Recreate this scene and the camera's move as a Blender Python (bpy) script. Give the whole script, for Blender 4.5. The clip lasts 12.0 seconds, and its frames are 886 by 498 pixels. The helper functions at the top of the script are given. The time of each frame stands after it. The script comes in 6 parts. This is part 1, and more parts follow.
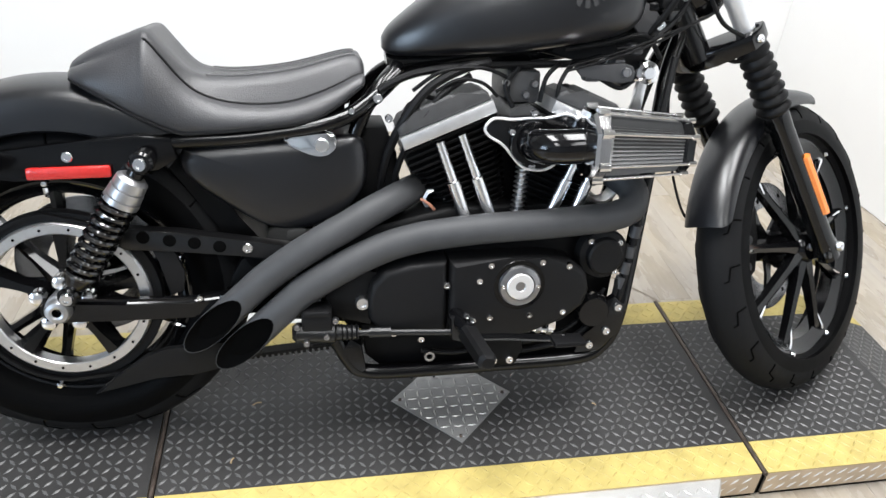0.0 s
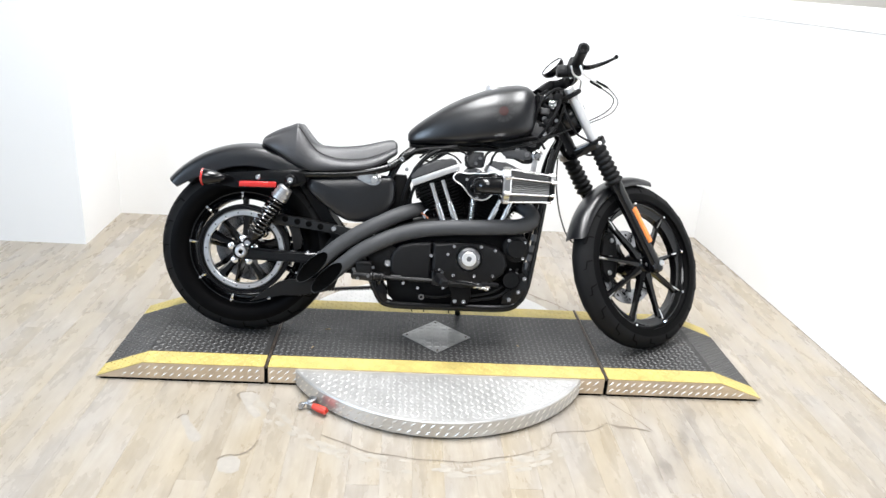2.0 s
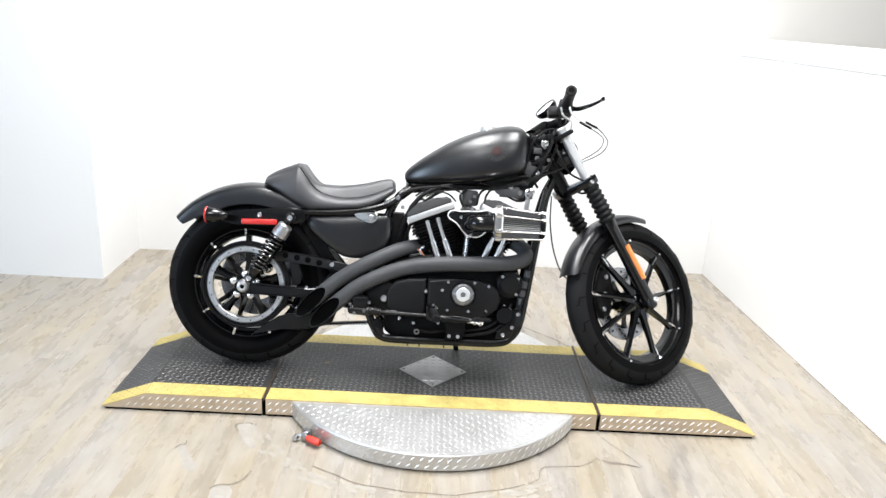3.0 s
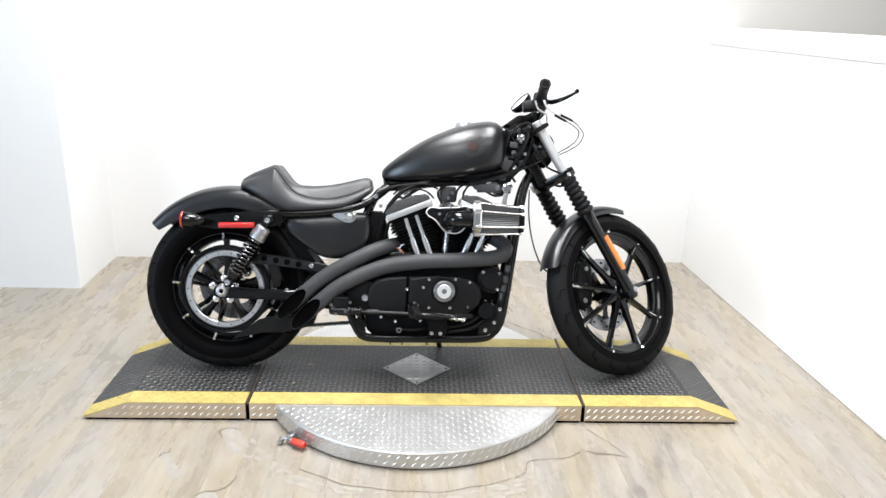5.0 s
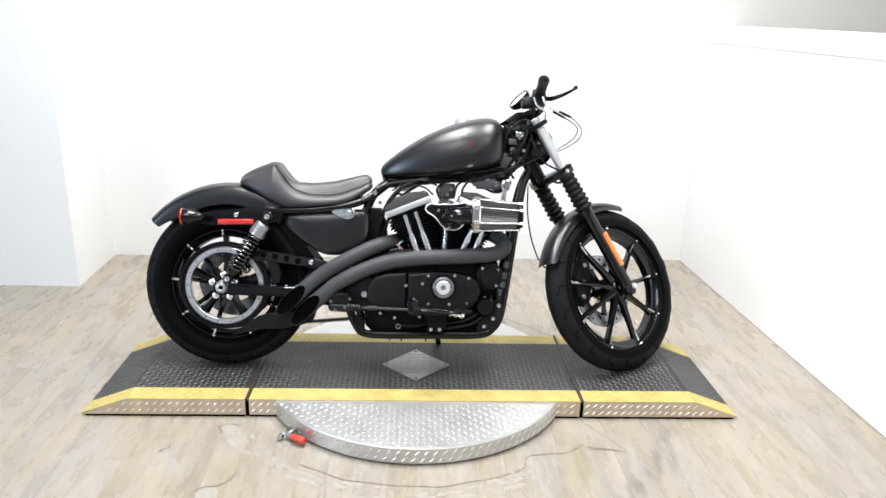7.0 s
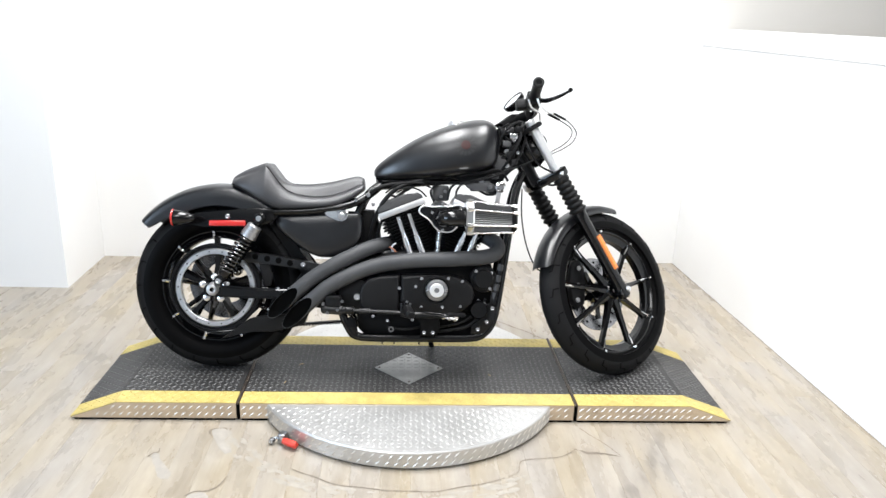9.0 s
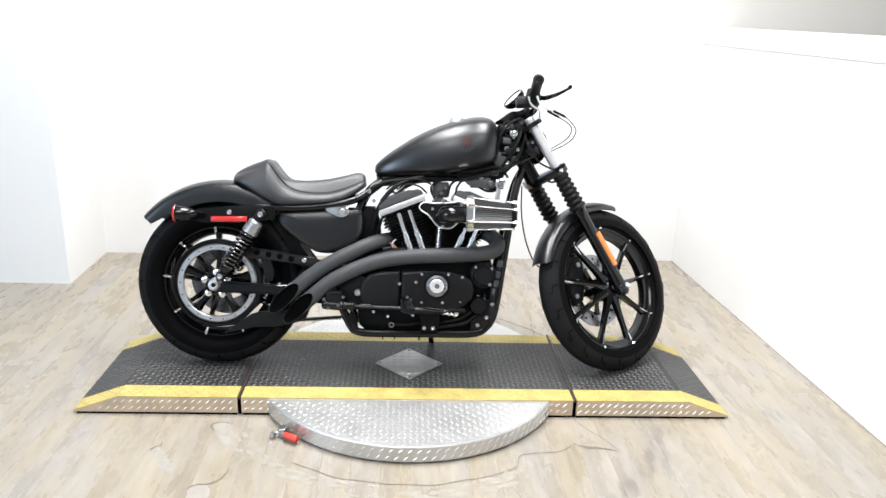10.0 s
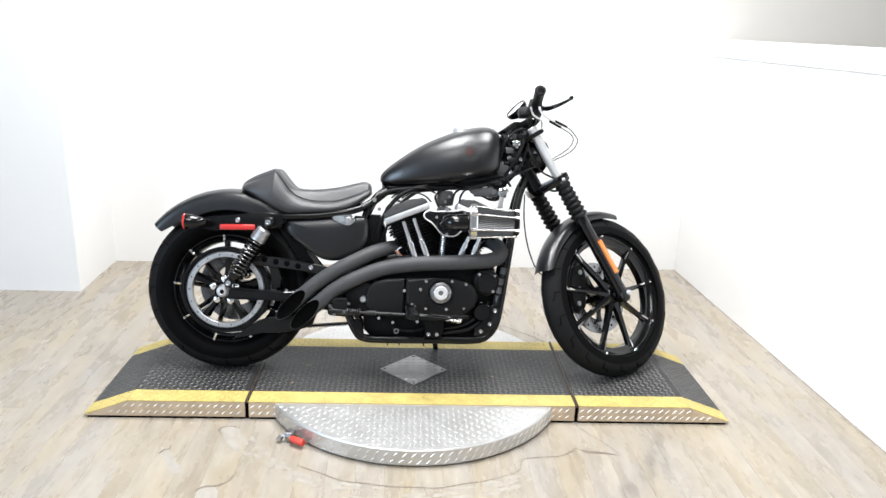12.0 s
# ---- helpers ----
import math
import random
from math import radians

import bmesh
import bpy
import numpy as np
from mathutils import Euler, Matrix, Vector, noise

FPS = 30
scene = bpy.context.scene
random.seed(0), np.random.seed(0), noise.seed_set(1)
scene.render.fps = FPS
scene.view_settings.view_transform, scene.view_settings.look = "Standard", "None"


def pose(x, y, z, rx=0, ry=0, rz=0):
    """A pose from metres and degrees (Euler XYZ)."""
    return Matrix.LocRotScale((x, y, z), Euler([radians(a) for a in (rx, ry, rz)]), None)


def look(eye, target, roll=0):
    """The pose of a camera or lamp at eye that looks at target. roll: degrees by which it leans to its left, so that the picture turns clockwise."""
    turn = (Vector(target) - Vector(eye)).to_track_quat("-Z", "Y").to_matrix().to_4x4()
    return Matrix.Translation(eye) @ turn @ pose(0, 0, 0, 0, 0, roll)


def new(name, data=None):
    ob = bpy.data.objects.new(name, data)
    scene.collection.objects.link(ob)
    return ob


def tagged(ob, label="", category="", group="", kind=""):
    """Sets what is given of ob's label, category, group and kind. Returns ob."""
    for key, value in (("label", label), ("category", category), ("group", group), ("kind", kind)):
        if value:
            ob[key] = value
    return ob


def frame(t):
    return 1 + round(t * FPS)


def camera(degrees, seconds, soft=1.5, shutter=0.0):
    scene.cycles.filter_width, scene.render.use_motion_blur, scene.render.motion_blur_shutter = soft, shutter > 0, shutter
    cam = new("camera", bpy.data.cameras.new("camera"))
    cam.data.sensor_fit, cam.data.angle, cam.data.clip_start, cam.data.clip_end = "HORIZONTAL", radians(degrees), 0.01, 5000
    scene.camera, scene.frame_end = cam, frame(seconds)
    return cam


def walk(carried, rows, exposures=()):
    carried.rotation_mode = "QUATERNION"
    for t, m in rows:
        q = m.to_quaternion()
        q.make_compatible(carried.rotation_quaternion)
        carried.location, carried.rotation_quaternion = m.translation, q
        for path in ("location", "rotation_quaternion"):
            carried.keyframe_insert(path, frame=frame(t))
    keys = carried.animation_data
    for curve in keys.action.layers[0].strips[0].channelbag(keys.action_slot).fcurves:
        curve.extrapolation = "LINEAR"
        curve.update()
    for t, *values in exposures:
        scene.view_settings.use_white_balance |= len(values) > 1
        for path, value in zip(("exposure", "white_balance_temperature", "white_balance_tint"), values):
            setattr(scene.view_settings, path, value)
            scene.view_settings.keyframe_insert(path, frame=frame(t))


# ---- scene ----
cam = camera(62.0, 12.0)
PATH = [
    (0, (-0.279, -1.322, 1.28), (0.048, 0.31, 0.172), 3.9),
    (0.5, (-0.257, -1.78, 1.339), (0.039, -0.059, 0.365), 3.7),
    (1, (-0.21, -2.168, 1.407), (-0.061, -0.332, 0.627), 3.2),
    (1.5, (-0.152, -2.497, 1.438), (-0.062, -0.631, 0.723), 3.1),
    (2, (-0.169, -2.771, 1.428), (-0.047, -0.901, 0.729), 4.0),
    (2.5, (-0.148, -2.854, 1.44), (-0.093, -0.968, 0.776), 2.3),
    (3, (-0.04, -2.84, 1.462), (-0.003, -0.937, 0.849), 3.3),
    (5, (-0.031, -2.836, 1.46), (0.055, -0.936, 0.842), 1.8),
    (5.5, (-0.029, -2.843, 1.463), (0.049, -0.945, 0.838), 1.5),
    (6, (-0.025, -2.848, 1.463), (0.062, -0.951, 0.835), 1.8),
    (6.5, (-0.024, -2.851, 1.456), (0.068, -0.951, 0.838), 1.9),
    (7, (-0.036, -2.848, 1.448), (0.056, -0.948, 0.831), 1.8),
    (9, (-0.043, -2.828, 1.443), (0.072, -0.927, 0.832), 2.2),
    (9.5, (-0.042, -2.835, 1.445), (0.067, -0.936, 0.825), 2.3),
    (10, (-0.043, -2.849, 1.439), (0.071, -0.949, 0.825), 2.3),
    (10.5, (-0.042, -2.86, 1.442), (0.066, -0.958, 0.834), 2.2),
    (11, (-0.042, -2.875, 1.445), (0.061, -0.972, 0.839), 2.3),
    (11.5, (-0.034, -2.89, 1.443), (0.066, -0.987, 0.837), 2.6),
    (12, (-0.039, -2.903, 1.442), (0.059, -0.993, 0.856), 2.2),
]
EXPOSURES = [(0, -0.08), (0.5, -0.09), (1.0, -0.03), (1.5, 0.05), (2.5, 0.12), (3.2, 0.09), (5.0, -0.03), (7.2, -0.03), (8.8, 0.05), (12.0, 0.05)]
walk(cam, [(t, look(eye, target, roll)) for t, eye, target, roll in PATH], EXPOSURES)

# ---- world and lights ----
world = bpy.data.worlds.new("world")
scene.world = world
world.use_nodes = True
world.node_tree.nodes["Background"].inputs[0].default_value = (0.9, 0.95, 1.0, 1)
world.node_tree.nodes["Background"].inputs[1].default_value = 0.3


# ---- materials ----
def material(name, base, rough=0.5, metal=0.0, vary=0.0, scale=20.0, bump=0.0, bump_scale=200.0, coat=0.0, spec=0.5):
    """A principled material with large mottling, fine grain and relief."""
    m = bpy.data.materials.new(name)
    m.use_nodes = True
    nt = m.node_tree
    b = nt.nodes["Principled BSDF"]
    b.inputs["Base Color"].default_value = (*base, 1)
    b.inputs["Roughness"].default_value = rough
    b.inputs["Metallic"].default_value = metal
    b.inputs["Coat Weight"].default_value = coat
    b.inputs["Specular IOR Level"].default_value = spec
    co = nt.nodes.new("ShaderNodeTexCoord")
    if vary:
        n1 = nt.nodes.new("ShaderNodeTexNoise")
        n1.inputs["Scale"].default_value = scale
        n1.inputs["Detail"].default_value = 6
        nt.links.new(co.outputs["Object"], n1.inputs["Vector"])
        mix = nt.nodes.new("ShaderNodeMix")
        mix.data_type = "RGBA"
        mix.inputs[6].default_value = (*[c * (1 - vary) for c in base], 1)
        mix.inputs[7].default_value = (*[min(1, c * (1 + vary)) for c in base], 1)
        nt.links.new(n1.outputs["Fac"], mix.inputs[0])
        nt.links.new(mix.outputs[2], b.inputs["Base Color"])
        mr = nt.nodes.new("ShaderNodeMapRange")
        mr.inputs["To Min"].default_value = max(0.03, rough * (1 - 0.5 * vary))
        mr.inputs["To Max"].default_value = min(1, rough * (1 + 0.5 * vary))
        nt.links.new(n1.outputs["Fac"], mr.inputs[0])
        nt.links.new(mr.outputs[0], b.inputs["Roughness"])
    if bump:
        n2 = nt.nodes.new("ShaderNodeTexNoise")
        n2.inputs["Scale"].default_value = bump_scale
        n2.inputs["Detail"].default_value = 4
        nt.links.new(co.outputs["Object"], n2.inputs["Vector"])
        bp = nt.nodes.new("ShaderNodeBump")
        bp.inputs["Strength"].default_value = bump
        bp.inputs["Distance"].default_value = 0.002
        nt.links.new(n2.outputs["Fac"], bp.inputs["Height"])
        nt.links.new(bp.outputs[0], b.inputs["Normal"])
    return m


def plank_material():
    """Pale oak print in narrow strips: a tone for each strip, long grain along it, yellowish and greyish clouds."""
    m = material("oak_plank", (0.36, 0.31, 0.25), 0.3)
    nt = m.node_tree
    b = nt.nodes["Principled BSDF"]

    def node(kind, **values):
        n = nt.nodes.new(kind)
        for k, v in values.items():
            n.inputs[k].default_value = v
        return n

    geo = node("ShaderNodeNewGeometry")
    info = node("ShaderNodeObjectInfo")
    shift = node("ShaderNodeCombineXYZ")
    for k in range(3):
        nt.links.new(info.outputs["Random"], shift.inputs[k])

    def clouds(sx, sy, detail, rough):
        mapping = node("ShaderNodeMapping", Scale=(sx, sy, 1.0))
        nt.links.new(geo.outputs["Position"], mapping.inputs["Vector"])
        off = nt.nodes.new("ShaderNodeVectorMath")
        off.operation = "MULTIPLY_ADD"
        off.inputs[1].default_value = (1.6, 5.0, 1.0)
        nt.links.new(shift.outputs[0], off.inputs[0])
        nt.links.new(mapping.outputs[0], off.inputs[2])
        n = node("ShaderNodeTexNoise", Scale=1.0, Detail=detail, Roughness=rough)
        nt.links.new(off.outputs[0], n.inputs["Vector"])
        return n

    grain = clouds(52.0, 5.5, 10, 0.72)
    cloud = clouds(15.0, 4.2, 6, 0.6)
    hue = clouds(5.0, 1.5, 2, 0.5)

    def mad(a, k, c):
        n = nt.nodes.new("ShaderNodeMath")
        n.operation = "MULTIPLY_ADD"
        nt.links.new(a, n.inputs[0])
        n.inputs[1].default_value = k
        if isinstance(c, float):
            n.inputs[2].default_value = c
        else:
            nt.links.new(c, n.inputs[2])
        return n.outputs[0]

    tone = mad(info.outputs["Random"], 0.09, mad(cloud.outputs["Fac"], 0.80, mad(grain.outputs["Fac"], 0.62, -0.28)))
    ramps = []
    for cols in (((0.215, 0.190, 0.162), (0.332, 0.300, 0.264), (0.465, 0.435, 0.400)), ((0.225, 0.182, 0.126), (0.352, 0.299, 0.222), (0.478, 0.426, 0.340))):
        r = nt.nodes.new("ShaderNodeValToRGB")
        e = r.color_ramp.elements
        e[0].position, e[0].color = 0.08, (*[c * 0.94 for c in cols[0]], 1)
        e[1].position, e[1].color = 0.95, (*[c * 0.94 for c in cols[2]], 1)
        q = r.color_ramp.elements.new(0.5)
        q.color = (*[c * 0.94 for c in cols[1]], 1)
        nt.links.new(tone, r.inputs[0])
        ramps.append(r)
    mix = nt.nodes.new("ShaderNodeMix")
    mix.data_type = "RGBA"
    sel = node("ShaderNodeMapRange")
    sel.inputs["From Min"].default_value, sel.inputs["From Max"].default_value = 0.32, 0.70
    nt.links.new(hue.outputs["Fac"], sel.inputs[0])
    nt.links.new(sel.outputs[0], mix.inputs[0])
    nt.links.new(ramps[0].outputs[0], mix.inputs[6])
    nt.links.new(ramps[1].outputs[0], mix.inputs[7])
    # dark rubber scuffs in an arc where the platform's end swings over the floor
    off = nt.nodes.new("ShaderNodeVectorMath")
    off.operation = "SUBTRACT"
    off.inputs[1].default_value = (0.004, -0.141, 0.0)
    nt.links.new(geo.outputs["Position"], off.inputs[0])
    dist = nt.nodes.new("ShaderNodeVectorMath")
    dist.operation = "LENGTH"
    nt.links.new(off.outputs[0], dist.inputs[0])
    axes = nt.nodes.new("ShaderNodeSeparateXYZ")
    nt.links.new(geo.outputs["Position"], axes.inputs[0])

    def span(a, lo, hi):
        n = node("ShaderNodeMapRange")
        n.interpolation_type = "SMOOTHSTEP"
        n.inputs["From Min"].default_value, n.inputs["From Max"].default_value = lo, hi
        nt.links.new(a, n.inputs[0])
        return n.outputs[0]

    def times(a, c):
        n = nt.nodes.new("ShaderNodeMath")
        n.operation = "MULTIPLY"
        nt.links.new(a, n.inputs[0])
        if isinstance(c, float):
            n.inputs[1].default_value = c
        else:
            nt.links.new(c, n.inputs[1])
        return n.outputs[0]

    smear = times(times(span(dist.outputs["Value"], 0.93, 1.0), span(dist.outputs["Value"], 1.08, 1.0)), times(span(axes.outputs[0], 0.50, 0.75), span(axes.outputs[1], -0.44, -0.52)))
    patchy = span(clouds(30.0, 9.0, 4, 0.6).outputs["Fac"], 0.35, 0.65)
    scuffed = nt.nodes.new("ShaderNodeMix")
    scuffed.data_type = "RGBA"
    scuffed.inputs[7].default_value = (0.16, 0.14, 0.12, 1)
    nt.links.new(times(times(smear, patchy), 0.75), scuffed.inputs[0])
    nt.links.new(mix.outputs[2], scuffed.inputs[6])
    nt.links.new(scuffed.outputs[2], b.inputs["Base Color"])
    nt.links.new(mad(cloud.outputs["Fac"], 0.22, 0.17), b.inputs["Roughness"])
    bp_ = nt.nodes.new("ShaderNodeBump")
    bp_.inputs["Strength"].default_value = 0.12
    bp_.inputs["Distance"].default_value = 0.001
    nt.links.new(grain.outputs["Fac"], bp_.inputs["Height"])
    nt.links.new(bp_.outputs[0], b.inputs["Normal"])
    return m


M_WALL = material("white_wall_paint", (0.76, 0.76, 0.755), 0.6, vary=0.02, scale=3, bump=0.1, bump_scale=120)
M_BEIGE = material("beige_wall_paint", (0.74, 0.71, 0.665), 0.7, vary=0.05, scale=2)
M_CEIL = material("ceiling_paint", (0.45, 0.45, 0.44), 0.8, vary=0.03, scale=5)
M_HALL = material("grey_hall_wall", (0.38, 0.38, 0.38), 0.8, vary=0.1, scale=2)
M_PLANK = plank_material()
M_SUBFLOOR = material("floor_joint", (0.31, 0.265, 0.205), 0.8, vary=0.2)
M_BLACKPLATE = material("black_painted_plate", (0.0295, 0.0285, 0.028), 0.46, vary=0.7, scale=7, bump=0.3, bump_scale=300, spec=0.35)
M_WORN = material("worn_plate_crest", (0.110, 0.109, 0.108), 0.40, metal=0.1, vary=0.6, scale=9)
M_ALU = material("aluminium_plate", (0.61, 0.605, 0.595), 0.42, metal=0.85, vary=0.18, scale=12, bump=0.25, bump_scale=260)
# Tread sides: the floor's warm reflection is put into the base colour.
M_ALUSIDE = material("tread_side_floor_tint", (0.64, 0.54, 0.425), 0.42, metal=0.85, vary=0.28, scale=14, bump=0.1, bump_scale=200)
# Side lugs: a lighter copy of the side metal carries their gleam.
M_SIDELUG = material("side_lug_gleam", (0.84, 0.81, 0.76), 0.42, metal=0.8, vary=0.2, scale=20)
M_YELLOW = material("yellow_safety_paint", (0.46, 0.365, 0.115), 0.48, vary=0.35, scale=22, bump=0.2)
M_DARK = material("dark_gap", (0.0018, 0.0018, 0.0018), 0.8, spec=0.03)


# ---- mesh helpers ----
def part(name, bm, mat, parent=None, label="", smooth=35):
    """One mesh object from a bmesh, shaded smooth up to an angle."""
    bmesh.ops.recalc_face_normals(bm, faces=bm.faces)
    limit = radians(smooth)
    for f in bm.faces:
        f.smooth = True
    for e in bm.edges:
        e.smooth = len(e.link_faces) == 2 and e.calc_face_angle(0) < limit
    me = bpy.data.meshes.new(name)
    bm.to_mesh(me)
    bm.free()
    me.materials.append(mat)
    ob = new(name, me)
    if parent:
        ob.parent = parent
    if label:
        ob["label"] = label
    return ob


def box(bm, lo, hi, bevel=0.0, m=None):
    r = bmesh.ops.create_cube(bm, size=1)
    v = r["verts"]
    bmesh.ops.scale(bm, vec=[hi[i] - lo[i] for i in range(3)], verts=v)
    bmesh.ops.translate(bm, vec=[(hi[i] + lo[i]) / 2 for i in range(3)], verts=v)
    es = list({e for q in v for e in q.link_edges})
    if bevel:
        out = bmesh.ops.bevel(bm, geom=es, offset=bevel, segments=2, affect="EDGES", profile=0.5)
        v = list({q for f in out["faces"] for q in f.verts} | {q for q in v if q.is_valid})
    if m:
        bmesh.ops.transform(bm, matrix=m, verts=v)
    return bm


def prism(bm, poly, y0, y1, bevel=0.0, plane="xz", seg=2):
    """A polygon extruded across; plane xz runs along y, plane xy along z."""
    def at(p, h):
        return (p[0], h, p[1]) if plane == "xz" else (p[0], p[1], h)
    a = [bm.verts.new(at(p, y0)) for p in poly]
    b = [bm.verts.new(at(p, y1)) for p in poly]
    n = len(poly)
    fs = [bm.faces.new(a), bm.faces.new(b[::-1])]
    es = list(fs[0].edges) + list(fs[1].edges)
    for i in range(n):
        bm.faces.new((a[i], b[i], b[(i + 1) % n], a[(i + 1) % n]))
    if bevel:
        bmesh.ops.bevel(bm, geom=es, offset=bevel, segments=seg, affect="EDGES", profile=0.5)
    return bm


def spline(pts, steps=6, closed=False):
    """Catmull-Rom through the points."""
    P = [Vector(p) for p in pts]
    n = len(P)
    out = []
    for i in range(n if closed else n - 1):
        if closed:
            a, b, c, d = (P[(i + k) % n] for k in (-1, 0, 1, 2))
        else:
            a, b, c, d = P[max(i - 1, 0)], P[i], P[i + 1], P[min(i + 2, n - 1)]
        for k in range(steps):
            t = k / steps
            out.append(0.5 * (2 * b + (c - a) * t + (2 * a - 5 * b + 4 * c - d) * t * t + (3 * b - a - 3 * c + d) * t ** 3))
    if not closed:
        out.append(P[-1])
    return out


def tube(bm, pts, r, n=12, steps=6, caps=True):
    """A round bar along a smooth line. r: a radius or one for each sample share (start, end)."""
    path = spline(pts, steps) if steps else [Vector(p) for p in pts]
    rings = []
    up = Vector((0, 0, 1))
    t0 = (path[1] - path[0]).normalized()
    u = t0.orthogonal().normalized() if abs(t0.dot(up)) > 0.95 else t0.cross(up).normalized()
    for i, p in enumerate(path):
        t = (path[min(i + 1, len(path) - 1)] - path[max(i - 1, 0)]).normalized()
        u = (u - t * u.dot(t)).normalized()
        w = t.cross(u)
        f = i / (len(path) - 1)
        if isinstance(r, (tuple, list)):
            k = f * (len(r) - 1)
            j = min(int(k), len(r) - 2)
            rr = r[j] + (r[j + 1] - r[j]) * (k - j)
        else:
            rr = r
        rings.append([bm.verts.new(p + (u * math.cos(2 * math.pi * j / n) + w * math.sin(2 * math.pi * j / n)) * rr) for j in range(n)])
    for a, b in zip(rings, rings[1:]):
        for j in range(n):
            bm.faces.new((a[j], a[(j + 1) % n], b[(j + 1) % n], b[j]))
    if caps:
        bm.faces.new(rings[0][::-1])
        bm.faces.new(rings[-1])
    return bm


def lathe(bm, profile, m=None, n=32, closed=False):
    """Turn (radius, along) about the y axis, then place by m. closed: join last to first."""
    rings = []
    for r, a in profile:
        if r < 1e-6:
            rings.append([bm.verts.new((0, a, 0))])
        else:
            rings.append([bm.verts.new((r * math.cos(2 * math.pi * j / n), a, r * math.sin(2 * math.pi * j / n))) for j in range(n)])
    pairs = list(zip(rings, rings[1:])) + ([(rings[-1], rings[0])] if closed else [])
    for a, b in pairs:
        for j in range(n):
            k = (j + 1) % n
            if len(a) == 1 and len(b) == 1:
                continue
            if len(a) == 1:
                bm.faces.new((a[0], b[k], b[j]))
            elif len(b) == 1:
                bm.faces.new((a[j], a[k], b[0]))
            else:
                bm.faces.new((a[j], a[k], b[k], b[j]))
    if m is not None:
        bmesh.ops.transform(bm, matrix=m, verts=[v for ring in rings for v in ring])
    return bm


def loft(bm, rings, caps=True, closed=True):
    R = [[bm.verts.new(p) for p in ring] for ring in rings]
    n = len(R[0])
    for a, b in zip(R, R[1:]):
        for j in range(n if closed else n - 1):
            bm.faces.new((a[j], a[(j + 1) % n], b[(j + 1) % n], b[j]))
    if caps and closed:
        bm.faces.new(R[0][::-1])
        bm.faces.new(R[-1])
    return bm


def holder(name, m=None):
    ob = new(name)
    if m is not None:
        ob.matrix_world = m
    return ob


def wall_prism(name, a, b, thick, z0, z1, mat, z1b=None):
    """An upright wall along a-b with its thickness to the right of that way; z1b: its height at b."""
    a, b = Vector((*a, 0)), Vector((*b, 0))
    d = (b - a).normalized()
    nrm = Vector((d.y, -d.x, 0)) * thick
    z1b = z1 if z1b is None else z1b
    bm = bmesh.new()
    lo = [bm.verts.new((p.x, p.y, z0)) for p in (a, b, b + nrm, a + nrm)]
    hi = [bm.verts.new((p.x, p.y, z)) for p, z in ((a, z1), (b, z1b), (b + nrm, z1b), (a + nrm, z1))]
    bm.faces.new(lo[::-1])
    bm.faces.new(hi)
    for i in range(4):
        bm.faces.new((lo[i], lo[(i + 1) % 4], hi[(i + 1) % 4], hi[i]))
    return part(name, bm, mat)


# ---- the room ----
CEIL = 3.1
back = wall_prism("wall_back", (1.72, 1.462), (-1.80, 1.400), 0.12, 0, CEIL, M_WALL)
tagged(back, "plain white painted back wall of the photo bay", "wall", kind="structure")
tagged(wall_prism("wall_beyond", (4.4, 1.509), (1.72, 1.462), 0.12, 0, CEIL, M_BEIGE), "beige wall beyond the partition", "wall", kind="structure")
ret = wall_prism("wall_return", (-1.790, 1.52), (-1.777, 0.992), 0.12, 0, CEIL, M_WALL)
tagged(ret, "short white return wall beside the bay", "wall", kind="structure")
left = wall_prism("wall_left", (-1.774, 0.872), (-4.4, 0.872), 0.12, 0, CEIL, M_WALL)
tagged(left, "plain white painted side wall", "wall", kind="structure")
right = wall_prism("wall_right", (1.846, -4.0), (1.6555, 1.4585), 0.12, 0, 1.408, M_WALL)
tagged(right, "white low partition wall with a capped top", "wall", kind="structure")
floor_base = bmesh.new()
box(floor_base, (-4.5, -6.3, -0.10), (4.5, 1.7, -0.001))
floor = part("floor", floor_base, M_SUBFLOOR)
tagged(floor, "worn pale oak plank floor with scuffs and tears", "floor", kind="structure")
bm = bmesh.new()
box(bm, (-4.5, -6.3, CEIL), (4.5, 1.7, CEIL + 0.1))
tagged(part("ceiling", bm, M_CEIL), "plain pale ceiling above the bay", "ceiling", kind="structure")
WX, WY0, WY1, WZ0, WZ1 = -4.4, -4.6, -2.2, 0.9, 2.6
bm = bmesh.new()
for lo, hi in (((WX - 0.1, -6.2, 0), (WX, WY0, CEIL)), ((WX - 0.1, WY1, 0), (WX, 0.99, CEIL)), ((WX - 0.1, WY0, 0), (WX, WY1, WZ0)), ((WX - 0.1, WY0, WZ1), (WX, WY1, CEIL))):
    box(bm, lo, hi)
tagged(part("wall_far_left", bm, M_HALL), "plain grey hall wall with a window", "wall", kind="structure")
win = holder("window_1")
tagged(win, "wide daylight window in a white frame", "window", kind="structure")
M_FRAMEW = material("white_window_frame", (0.75, 0.75, 0.74), 0.4, vary=0.04)
